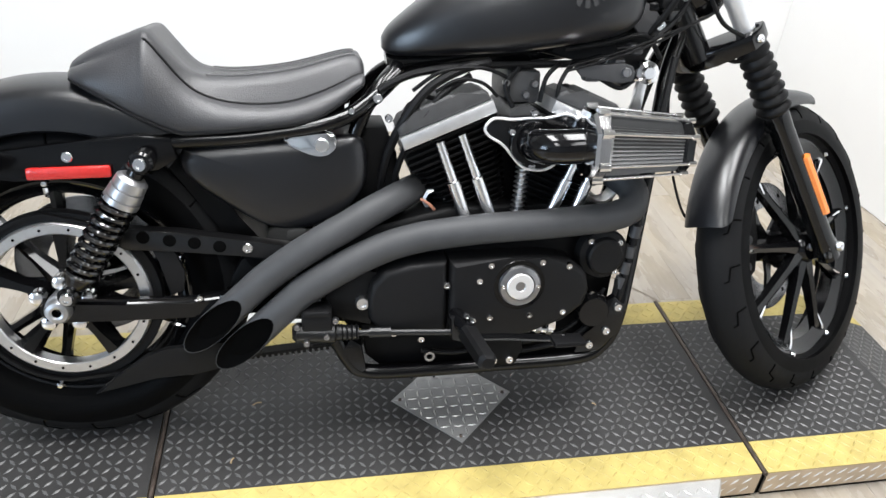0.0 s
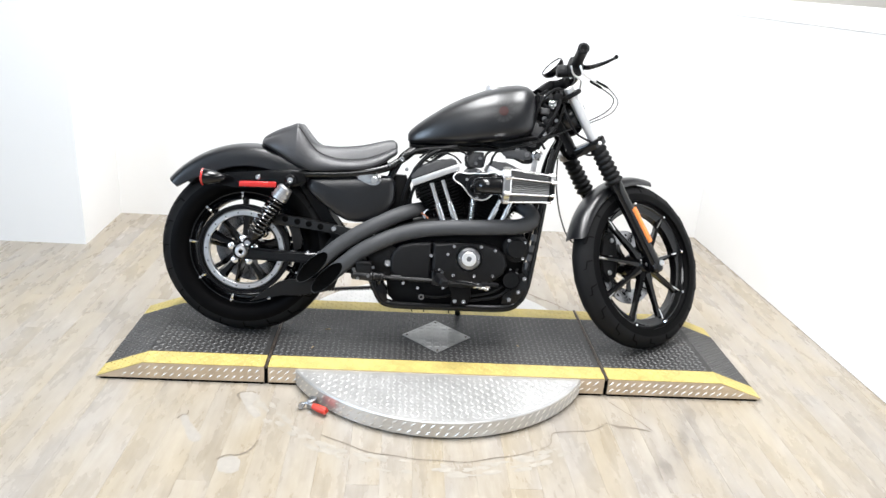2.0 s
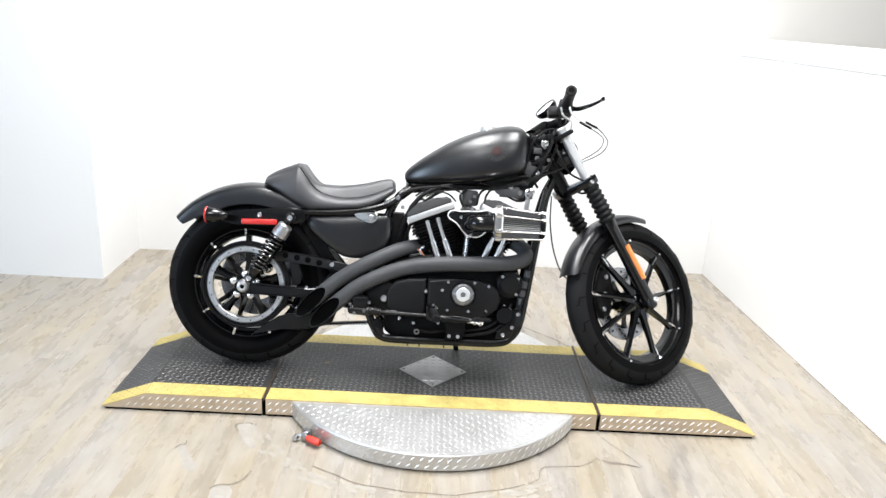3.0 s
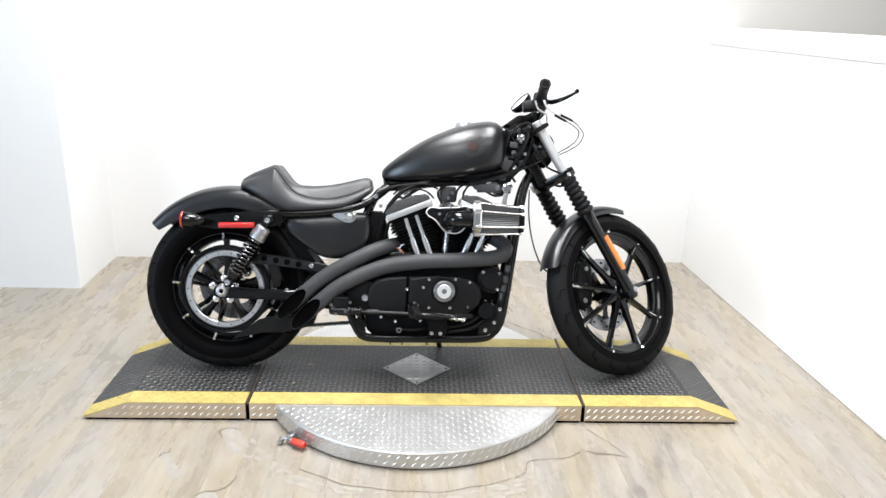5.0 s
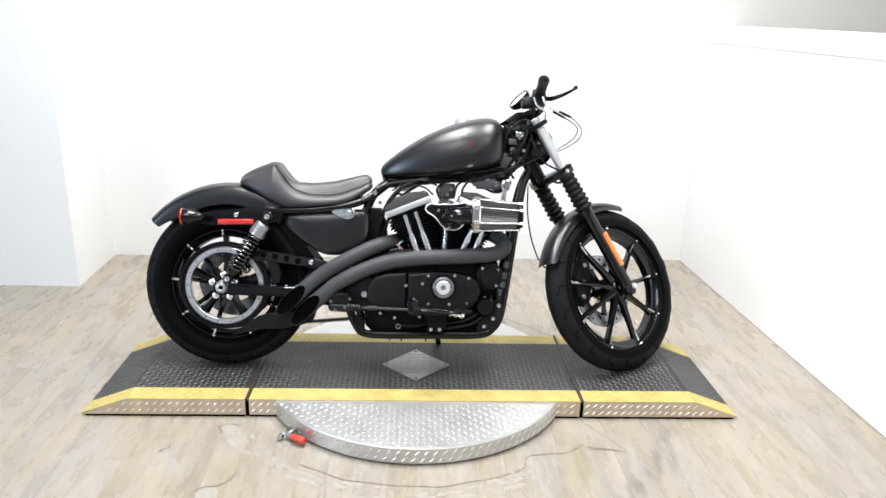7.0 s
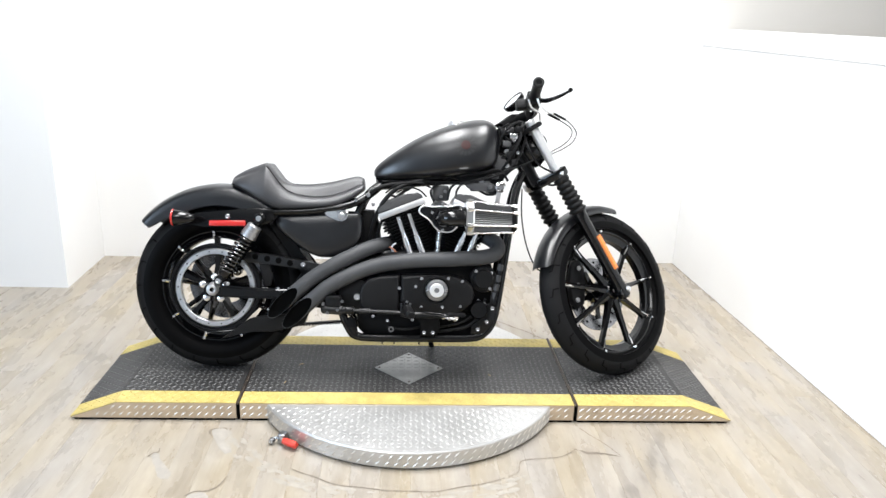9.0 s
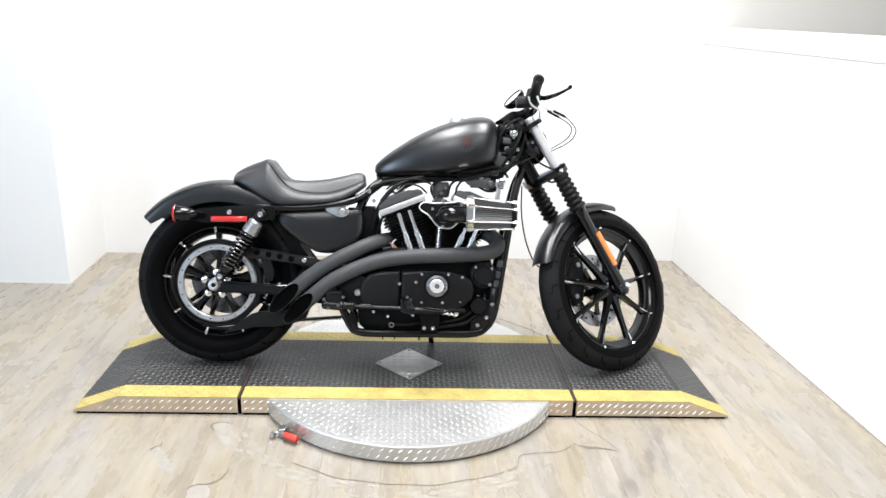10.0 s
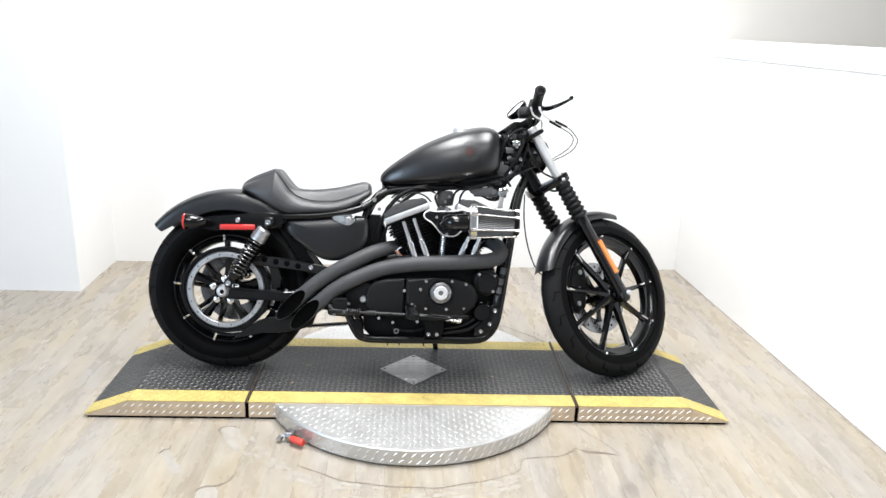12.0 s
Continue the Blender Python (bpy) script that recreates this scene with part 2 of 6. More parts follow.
for lo, hi in (((WX - 0.07, WY0, WZ0), (WX - 0.02, WY0 + 0.06, WZ1)), ((WX - 0.07, WY1 - 0.06, WZ0), (WX - 0.02, WY1, WZ1)), ((WX - 0.07, WY0 + 0.06, WZ0), (WX - 0.02, WY1 - 0.06, WZ0 + 0.06)),
               ((WX - 0.07, WY0 + 0.06, WZ1 - 0.06), (WX - 0.02, WY1 - 0.06, WZ1)), ((WX - 0.07, -3.43, WZ0 + 0.06), (WX - 0.02, -3.37, WZ1 - 0.06))):
    bm = bmesh.new()
    box(bm, lo, hi, 0.004)
    part("window_frame", bm, M_FRAMEW, win)
sky = bpy.data.lights.new("window_daylight", "AREA")
sky.shape, sky.size, sky.size_y, sky.energy, sky.color = "RECTANGLE", WY1 - WY0 - 0.14, WZ1 - WZ0 - 0.14, 165, (0.62, 0.79, 1.0)
sky_lamp = new("window_daylight", sky)
sky_lamp.matrix_world = look((WX - 0.015, (WY0 + WY1) / 2, (WZ0 + WZ1) / 2), (0, (WY0 + WY1) / 2, (WZ0 + WZ1) / 2))
tagged(wall_prism("wall_far_right", (4.4, -6.2), (4.4, 1.6), 0.1, 0, CEIL, M_BEIGE), "beige wall beyond the partition", "wall", kind="structure")
tagged(wall_prism("wall_front", (-4.4, -6.2), (4.4, -6.2), 0.1, 0, CEIL, M_HALL), "plain grey hall wall", "wall", kind="structure")


def ceiling_lamp(x, y, sx, sy, watts, color=(0.985, 0.99, 1.0)):
    bm = bmesh.new()
    box(bm, (x - sx / 2, y - sy / 2, CEIL - 0.05), (x + sx / 2, y + sy / 2, CEIL - 0.001), 0.008)
    ob = part("ceiling_light", bm, M_CEIL)
    tagged(ob, "white flat ceiling light panel", "ceiling light", "ceiling lights")
    data = bpy.data.lights.new("panel_light", "AREA")
    data.shape, data.size, data.size_y, data.energy, data.color = "RECTANGLE", sx * 0.94, sy * 0.94, watts, color
    lamp = new("panel_light", data)
    lamp.location = (x, y, CEIL - 0.056)
    return ob


ceiling_lamp(-0.50, -0.25, 0.6, 1.8, 104)
ceiling_lamp(0.75, -0.25, 0.6, 1.8, 87)
ceiling_lamp(-0.8, -2.8, 0.6, 1.8, 48)
ceiling_lamp(1.1, -2.8, 0.6, 1.8, 30)

# ---- the turntable and the ramped platform ----
H = 0.070
YF, YB = -0.429, 0.152
XS, XR, XT = 0.620, 1.2155, 1.052
DISC = Vector((0.004, -0.141, 0))
DISC_R = 0.594


def lug(bm, p, u, v, n, length=0.0225, width=0.0072, height=0.0016):
    """One raised lozenge of tread plate at p: u along it, v across, n outwards."""
    a, b, t = u * length / 2, v * width / 2, n * height
    e = [bm.verts.new(p + q) for q in (a, b, -a, -b)]
    r = [bm.verts.new(p + a * 0.45 + t), bm.verts.new(p - a * 0.45 + t)]
    for f in ((e[0], e[1], r[0]), (e[1], r[1], r[0]), (e[1], e[2], r[1]), (e[2], e[3], r[1]), (e[3], r[0], r[1]), (e[3], e[0], r[0])):
        bm.faces.new(f)


def tread(bm, origin, du, dv, nu, nv, pitch, inside, n, turn=45.0, rise=0.0016, size=1.0, slim=1.0, oneway=False):
    """Tread lugs on a plane, turned one way and the other by turns, or all one way."""
    for i in range(nu):
        for j in range(nv):
            a, b = (i + 0.5) * pitch, (j + 0.5) * pitch
            if inside(a, b):
                s = radians(turn if oneway or (i + j) % 2 else -turn)
                u = du * math.cos(s) + dv * math.sin(s)
                v = dv * math.cos(s) - du * math.sin(s)
                lug(bm, origin + du * a + dv * b, u, v, n, 0.0225 * size, 0.0072 * size * slim, rise)


EX, EY, EZ = Vector((1, 0, 0)), Vector((0, 1, 0)), Vector((0, 0, 1))
bm = bmesh.new()
lathe(bm, [(0, 0.004), (DISC_R - 0.006, 0.004), (DISC_R, 0.009), (DISC_R, H - 0.008), (DISC_R - 0.004, H - 0.003), (0, H - 0.003)],
      Matrix.Translation(DISC) @ pose(0, 0, 0, 90), 128)
turntable = part("turntable", bm, M_ALU)
tagged(turntable, "round aluminium tread plate turntable under the ramp", "turntable")
bm = bmesh.new()
P = 0.0205
tread(bm, Vector((-0.6, -0.75, H - 0.003)), EX, EY, 60, 60, P,
      lambda a, b: (a - 0.604) ** 2 + (b - 0.609) ** 2 < (DISC_R - 0.012) ** 2 and not (YF - 0.01 < b - 0.75 < YB + 0.01), EZ, 45.0, 0.0010, 0.86, 0.85)
tagged(part("tread_pattern", bm, M_ALU, turntable), kind="stuff")
bm = bmesh.new()
# Only the rim lugs that catch the light are built, all leaning one way.
for k in range(118):
    s = 2 * math.pi * k / 118
    nn = Vector((math.cos(s), math.sin(s), 0))
    tt = Vector((-math.sin(s), math.cos(s), 0))
    for row in (0, 1):
        w = radians(42)
        lug(bm, DISC + nn * (DISC_R + 0.0002) + EZ * (0.022 + row * 0.027) + tt * (0.014 * row), tt * math.cos(w) + EZ * math.sin(w), EZ * math.cos(w) - tt * math.sin(w), nn, 0.028, 0.0058, 0.0018)
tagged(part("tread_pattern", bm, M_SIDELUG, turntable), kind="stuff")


def quad_plate(name, corners, thick, mat, parent, label=""):
    """A thin plate with its four upper corners given and its body below them."""
    bm = bmesh.new()
    hi = [bm.verts.new(c) for c in corners]
    lo = [bm.verts.new(Vector(c) - EZ * thick) for c in corners]
    bm.faces.new(hi)
    bm.faces.new(lo[::-1])
    for i in range(4):
        bm.faces.new((hi[i], lo[i], lo[(i + 1) % 4], hi[(i + 1) % 4]))
    return part(name, bm, mat, parent, label)


YW = 0.084


def section(name, label, x0, x1, slope):
    """One deck section with painted top, yellow edge stripes and bright sides. slope -1, 1: outer end runs down to the floor."""
    bm = bmesh.new()
    t = XT * slope
    if slope > 0:
        poly = [(x0, 0.009), (x1 - 0.004, 0.009), (x1, 0.011), (t, H), (x0, H)]
    elif slope < 0:
        poly = [(x0 + 0.004, 0.009), (x1, 0.009), (x1, H), (t, H), (x0, 0.011)]
    else:
        poly = [(x0, 0.009), (x1, 0.009), (x1, H), (x0, H)]
    prism(bm, poly, YF, YB)
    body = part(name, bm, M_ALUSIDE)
    tagged(body, label, "platform" if not slope else "ramp", "end ramps" if slope else "")
    spans = [(x0, H, x1, H)] if not slope else ([(x0, H, t, H), (t, H, x1, 0.011)] if slope > 0 else [(x0, 0.011, t, H), (t, H, x1, H)])
    for xa, za, xb, zb in spans:
        g = 0.0025
        nz = Vector((za - zb, 0, xb - xa)).normalized()
        du = Vector((xb - xa, 0, zb - za)).normalized()
        ln = math.hypot(xb - xa, zb - za)
        for nm, y0, y1, mat, tag in (("deck_plate", YF + YW, YB - YW, M_BLACKPLATE, ""), ("edge_stripe", YF, YF + YW, M_YELLOW, "yellow painted edge"),
                                     ("edge_stripe", YB - YW, YB, M_YELLOW, "yellow painted edge")):
            o = Vector((xa, 0, za)) + nz * g
            e = Vector((xb, 0, zb)) + nz * g
            c = [o + EY * y0, e + EY * y0, e + EY * y1, o + EY * y1]
            pl = quad_plate(nm, c, g * 0.9, mat, body, tag)
            bm = bmesh.new()
            nv = int((y1 - y0) / P)
            off = ((y1 - y0) - nv * P) / 2
            tread(bm, o + EY * (y0 + off), du, EY, int(ln / P), nv, P,
                  lambda a, b: not (not slope and nm == "deck_plate" and abs(a + xa) + abs(b + y0 + off + 0.143) < 0.155), nz)
            tagged(part("tread_pattern", bm, M_WORN if nm == "deck_plate" else M_YELLOW, pl), kind="stuff")
    # Side lugs lean one way: the opposite ones, which don't gleam, are left out.
    bm = bmesh.new()
    for yy, nn in ((YF, -EY), (YB, EY)):
        tread(bm, Vector((x0, yy, 0.011)), EX, EZ, int((x1 - x0) / 0.0275), 2, 0.0275,
              lambda a, b: not slope or abs(a + x0) < XT or b + 0.02 < H * (XR - abs(a + x0)) / (XR - XT), nn, 42.0, 0.0018, 1.2, 0.66, True)
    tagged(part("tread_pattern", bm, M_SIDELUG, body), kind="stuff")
    bm = bmesh.new()
    box(bm, (x0 + (0.012 if slope < 0 else 0.004), YF + 0.002, 0.0), (x1 - (0.012 if slope > 0 else 0.004), YB - 0.002, 0.0095))
    part("rubber_foot", bm, M_DARK, body)
    return body


deck = section("platform_deck", "black tread plate centre deck with yellow edges on the turntable", -XS + 0.007, XS - 0.007, 0)
section("ramp", "black tread plate end ramp with yellow edges under the rear wheel", -XR, -XS - 0.007, -1)
section("ramp", "black tread plate end ramp with yellow edges under the front wheel", XS + 0.007, XR, 1)

M_HINGE = material("rusty_black_hinge", (0.075, 0.058, 0.048), 0.42, metal=0.5, vary=0.9, scale=26)

M_COVERPLATE = material("scuffed_aluminium", (0.40, 0.40, 0.395), 0.46, metal=0.8, vary=0.4, scale=16, bump=0.25, bump_scale=200)
# bright diamond cover plate on the deck
bm = bmesh.new()
zc = H + 0.004
prism(bm, [(-0.137, -0.143), (0, -0.280), (0.137, -0.143), (0, -0.006)], zc - 0.0015, zc + 0.001, plane="xy")
cover = part("cover_plate", bm, M_COVERPLATE, deck, "bright aluminium diamond cover plate")
bm = bmesh.new()
d1, d2 = Vector((1, 1, 0)).normalized(), Vector((-1, 1, 0)).normalized()
tread(bm, Vector((0, -0.278, zc + 0.001)), d1, d2, 9, 9, 0.0212, lambda a, b: True, EZ, 45, 0.0019)
tagged(part("tread_pattern", bm, M_COVERPLATE, cover), kind="stuff")
for x, y in ((-0.118, -0.143), (0.118, -0.143), (0, -0.262), (0, -0.024)):
    bm = bmesh.new()
    lathe(bm, [(0, 0.003), (0.004, 0.002), (0.005, 0)], Matrix.Translation((x, y, zc + 0.001)) @ pose(0, 0, 0, 90), 10)
    part("screw", bm, M_HINGE, cover)

# hinge rods that hold the sections together at the joints
for x in (-XS, XS):
    bm = bmesh.new()
    tube(bm, [(x, YF - 0.004, H + 0.001), (x, YB + 0.004, H + 0.001)], 0.0048, 10, 0)
    part("hinge_rod", bm, M_HINGE, deck, "worn steel hinge rod")
    # Near-black filler gives the open joint its dark.
    bm = bmesh.new()
    box(bm, (x - 0.006, YF + 0.004, 0.003), (x + 0.006, YB - 0.004, H - 0.006))
    part("joint_gap_fill", bm, M_DARK, deck)

# foot lock of the turntable with its red handle
lock = holder("turntable_lock", Matrix.Translation((-0.418, -0.598, 0)) @ pose(0, 0, 0, 0, 0, -24) @ Matrix.Scale(0.78, 4))
tagged(lock, "small steel turntable lock with a red rubber handle", "lock")
M_RED = material("red_rubber", (0.62, 0.05, 0.03), 0.45, vary=0.15, scale=40)
M_STEEL = material("plain_steel", (0.45, 0.45, 0.46), 0.32, metal=1.0, vary=0.2, scale=60)
bm = bmesh.new()
tube(bm, [(-0.018, -0.004, 0.028), (0.01, -0.006, 0.027), (0.046, -0.01, 0.026), (0.050, -0.01, 0.026)], (0.013, 0.0165, 0.0165, 0.010), 12, 4)
part("handle", bm, M_RED, lock, "red rubber sleeve")
bm = bmesh.new()
tube(bm, [(-0.018, -0.004, 0.028), (-0.05, 0.004, 0.03), (-0.075, 0.0, 0.022)], 0.006, 8, 4)
part("lever", bm, M_STEEL, lock)
bm = bmesh.new()
box(bm, (-0.052, 0.0, 0.003), (-0.020, 0.040, 0.050), 0.004)
part("bracket", bm, M_STEEL, lock)
bm = bmesh.new()
lathe(bm, [(0, -0.02), (0.012, -0.02), (0.013, 0), (0.008, 0.004), (0, 0.004)], Matrix.Translation((-0.072, -0.002, 0.020)), 12)
part("clip", bm, M_STEEL, lock)

# ---- the motorcycle: x forward, y to its left, z up from the rear contact patch ----
BIKE = Matrix.Translation((-0.7357, -0.1395, H + 0.0035)) @ pose(0, 0, 0, 0, 0, -0.4) @ pose(0, 0, 0, 0, 0.4) @ pose(0, 0, 0, -13) @ Matrix.Scale(1.0105, 4)
bike = holder("motorcycle", BIKE)
tagged(bike, "matte black cruiser motorcycle leaning on its side stand on the ramp", "motorcycle")
WB, RR, RF = 1.515, 0.322, 0.331
RAKE, TRAIL, STEER = 30.0, 0.117, 34.0
axis_foot = Vector((WB + TRAIL, 0, 0))
axis_dir = Vector((-math.sin(radians(RAKE)), 0, math.cos(radians(RAKE))))
STEERED = Matrix.Translation(axis_foot) @ Matrix.Rotation(radians(STEER), 4, axis_dir) @ Matrix.Translation(-axis_foot)

M_TYRE = material("tyre_rubber", (0.0075, 0.0075, 0.008), 0.66, spec=0.12, vary=0.3, scale=30, bump=0.25, bump_scale=150)
M_SIDEWALL = material("tyre_sidewall", (0.002, 0.002, 0.0022), 0.5, spec=0.05, vary=0.2, scale=40)
M_DENIM = material("matte_black_paint", (0.0042, 0.0045, 0.0058), 0.31, vary=0.25, scale=14, bump=0.05, bump_scale=900, spec=0.62)
M_GLOSS = material("gloss_black_paint", (0.003, 0.003, 0.0034), 0.12, vary=0.2, scale=30, spec=0.42)
M_WRINKLE = material("wrinkle_black_coat", (0.0075, 0.0075, 0.008), 0.46, spec=0.16, vary=0.2, scale=60, bump=0.3, bump_scale=500)
# Black for inner parts, darkened so that the shade among them is in the colour.
M_INNER = material("engine_black_in_shade", (0.002, 0.002, 0.0022), 0.5, spec=0.12, vary=0.3, scale=40)
M_FRAME = material("frame_black", (0.0022, 0.0022, 0.0025), 0.18, spec=0.34, vary=0.2, scale=40)
M_PIPE = material("matte_grey_exhaust_coat", (0.050, 0.051, 0.0535), 0.5, spec=0.24, vary=0.15, scale=40, bump=0.2, bump_scale=400)
M_CHROME = material("chrome", (0.80, 0.80, 0.81), 0.10, metal=1.0, vary=0.06, scale=30)
M_ALLOY = material("machined_alloy", (0.72, 0.72, 0.73), 0.30, metal=1.0, vary=0.12, scale=80, bump=0.1, bump_scale=300)
M_LEATHER = material("black_leatherette", (0.030, 0.030, 0.0325), 0.40, spec=0.55, vary=0.3, scale=18, bump=0.35, bump_scale=420)
M_RUBBER = material("soft_black_rubber", (0.005, 0.005, 0.0055), 0.48, spec=0.18, vary=0.2, scale=50, bump=0.15)
M_AMBER = material("amber_reflector", (0.85, 0.25, 0.05), 0.22, vary=0.1, scale=150, bump=0.3, bump_scale=700, coat=0.5)
M_REDLENS = material("red_reflector", (0.50, 0.02, 0.017), 0.2, vary=0.15, scale=150, bump=0.3, bump_scale=700, coat=0.6)
M_BRIGHT = material("bright_satin_metal", (0.92, 0.92, 0.93), 0.38, metal=0.75, vary=0.08, scale=90, bump=0.05)
M_BAND = material("cast_silver_band", (0.66, 0.66, 0.67), 0.36, metal=0.85, vary=0.12, scale=60, bump=0.1)
M_COVERTOP = material("grey_black_wrinkle", (0.046, 0.046, 0.047), 0.5, spec=0.35, vary=0.25, scale=50, bump=0.4, bump_scale=420)
M_SATIN = material("satin_chrome", (0.86, 0.86, 0.87), 0.22, metal=1.0, vary=0.1, scale=60)
M_DISC = material("brake_steel", (0.26, 0.26, 0.27), 0.24, metal=1.0, vary=0.15, scale=90)
M_BAR = material("satin_bar", (0.36, 0.36, 0.37), 0.3, metal=1.0, vary=0.1, scale=60)
M_BAR2 = material("dull_zinc", (0.44, 0.44, 0.45), 0.38, metal=0.9, vary=0.15, scale=70)
M_FILTER = material("filter_gauze", (0.16, 0.16, 0.16), 0.45, vary=0.2, scale=200, metal=0.5)
M_GREY = material("grey_plastic", (0.045, 0.045, 0.047), 0.45, vary=0.1)
M_MARK = material("faded_badge_grey", (0.034, 0.034, 0.035), 0.4, vary=0.25, scale=60, spec=0.35)
M_DIAL = material("dial_face", (0.46, 0.46, 0.47), 0.25, vary=0.1)


def bp(name, bm, mat, parent=None, label="", steer=False, smooth=35):
    """A part of the motorcycle in its own axes; steer: it turns with the fork."""
    if steer:
        bm.transform(STEERED)
    return part(name, bm, mat, parent or bike, label, smooth)


def bolt(x, y, z, r=0.007, parent=None, mat=None, steer=False, name="bolt", h=0.006):
    bm = bmesh.new()
    lathe(bm, [(0, -h * 0.6), (r * 0.45, -h * 0.6), (r * 0.5, -h), (r * 0.85, -h), (r, -h * 0.7), (r, 0.004)], Matrix.Translation((x, y, z)), 12)
    return bp(name, bm, mat or M_CHROME, parent, "", steer)


def tyre_shape(bm, R, half, rim, n=64):
    prof = []
    for k in range(15):
        a = -0.5 * math.pi + math.pi * k / 14
        prof.append((R - 0.062 + 0.062 * math.cos(a) ** 0.9 if abs(math.cos(a)) > 1e-6 else R - 0.062, half * math.sin(a)))
    side = [(rim, -half * 0.62), (rim + 0.01, -half * 0.80), (R - 0.075, -half * 1.01)]
    lathe(bm, side + prof + [(r, -a) for r, a in reversed(side)] + [(rim - 0.01, half * 0.5), (rim - 0.01, -half * 0.5)], None, n, True)


def wheel(name, centre, R, half, rim, spokes, steer, hub):
    """Cast wheel: rim with spokes and hub, tyre with sipes, bright spoke tips."""
    C = Matrix.Translation(centre)
    bm = bmesh.new()
    lathe(bm, [(rim + 0.014, -half * 0.60), (rim + 0.012, -half * 0.66), (rim - 0.004, -half * 0.62), (rim - 0.016, -half * 0.40), (rim - 0.030, -half * 0.30), (rim - 0.032, half * 0.30),
               (rim - 0.016, half * 0.40), (rim - 0.004, half * 0.62), (rim + 0.012, half * 0.66), (rim + 0.014, half * 0.60)], C, 72, True)
    body = bp(name, bm, M_GLOSS, None, "gloss black cast wheel", steer)
    bm = bmesh.new()
    tyre_shape(bm, R, half, rim)
    bm.transform(C)
    tyre = bp("tyre", bm, M_SIDEWALL, body, "black road tyre with cut tread", steer)
    tyre.data.materials.append(M_TYRE)
    mid = (STEERED @ Vector(centre)) if steer else Vector(centre)
    for f in tyre.data.polygons:
        if (f.center - mid).length > R - 0.036:
            f.material_index = 1
    bm = bmesh.new()
    for side in (-1, 1):
        for k in range(20):
            a = 2 * math.pi * (k + (0.5 if side > 0 else 0)) / 20
            pts = []
            for (d0, b0), (d1, b1) in (((0.0, 0.80), (0.012, 0.56)), ((0.012, 0.56), (0.100, 0.50)), ((0.100, 0.50), (0.112, 0.34))):
                for q in range(4):
                    f = q / 4
                    s = (b0 + (b1 - b0) * f) * 0.5 * math.pi
                    rr = R - 0.062 + 0.062 * max(0.0, math.cos(s)) ** 0.9 - 0.0013
                    aa = a + d0 + (d1 - d0) * f
                    pts.append((rr * math.cos(aa), side * half * math.sin(s) * 0.998, rr * math.sin(aa)))
            tube(bm, pts, 0.0024, 5, 0)
    bm.transform(C)
    bp("tread_pattern", bm, M_DARK, tyre, "", steer)["kind"] = "stuff"
    bm = bmesh.new()
    lathe(bm, [(0.0, -hub), (0.030, -hub), (0.036, -hub + 0.006), (0.040, -hub * 0.55), (0.052, -hub * 0.4), (0.052, hub * 0.4), (0.040, hub * 0.55), (0.036, hub), (0, hub)], C, 32)
    bp("hub", bm, M_GLOSS, body, "", steer)
    for k in range(spokes):
        a = 2 * math.pi * (k + 0.36) / spokes
        T = C @ pose(0, 0, 0, 0, -math.degrees(a), 0)
        bm = bmesh.new()
        y0 = hub * 0.5
        rings = []
        for f, w, t in ((0.035, 0.017, 0.016), (0.08, 0.010, 0.014), (rim - 0.075, 0.0085, 0.011), (rim - 0.022, 0.012, 0.010)):
            yo = -y0 * (1 - f / rim) - 0.010
            rings.append([(f, yo - t, 0), (f, yo - t * 0.55, w), (f, yo + t, w), (f, yo + t, -w), (f, yo - t * 0.55, -w)])
        loft(bm, rings)
        bm.transform(T)
        sp = bp("spoke", bm, M_GLOSS, body, "", steer, 20)
        bm = bmesh.new()
        hy = -0.0225 if steer else -0.046
        tube(bm, [(rim - (0.060 if steer else 0.030), hy, 0.004), (rim - 0.024, hy - 0.003, 0.004), (rim - 0.012, -half * (0.46 if steer else 0.66), 0.004)], (0.0026, 0.0042, 0.0050), 6, 2)
        bm.transform(T)
        bp("spoke_highlight", bm, M_CHROME, sp, "bright machined spoke tip", steer)
        bm = bmesh.new()
        lathe(bm, [(0, -0.006), (0.005, -0.005), (0.0075, 0), (0.006, 0.003)], T @ Matrix.Translation((rim + (0.001 if steer else -0.004), -half * 0.66, 0.004)), 8)
        bp("rim_bolt", bm, M_CHROME, sp, "", steer)
    return body


CR = Vector((-0.010, 0, RR))
wheel("rear_wheel", CR, RR, 0.072, 0.212, 9, False, 0.075)
CF = Vector((WB + 0.012, 0, RF))
wheel("front_wheel", CF, RF, 0.050, 0.246, 9, True, 0.055)

# rear belt pulley with its bright ring, on the right of the wheel
MR = Matrix.Translation(CR)
bm = bmesh.new()
lathe(bm, [(0.150, -0.088), (0.166, -0.088), (0.168, -0.084), (0.168, -0.070), (0.150, -0.070)], MR, 64, True)
pulley = bp("belt_pulley", bm, M_WRINKLE, None, "black rear belt pulley")
bm = bmesh.new()
lathe(bm, [(0.128, -0.096), (0.130, -0.098), (0.146, -0.098), (0.150, -0.094), (0.150, -0.072), (0.128, -0.072)], MR, 72, True)
ring = bp("pulley_ring", bm, M_ALLOY, pulley, "machined silver ring")
for k in range(18):
    a = 2 * math.pi * k / 18
    bm = bmesh.new()
    lathe(bm, [(0, -0.001), (0.0024, -0.001), (0.0028, 0.002)], Matrix.Translation((CR.x + 0.138 * math.cos(a), -0.0985, CR.z + 0.138 * math.sin(a))), 8)
    bp("rivet", bm, M_DARK, ring)
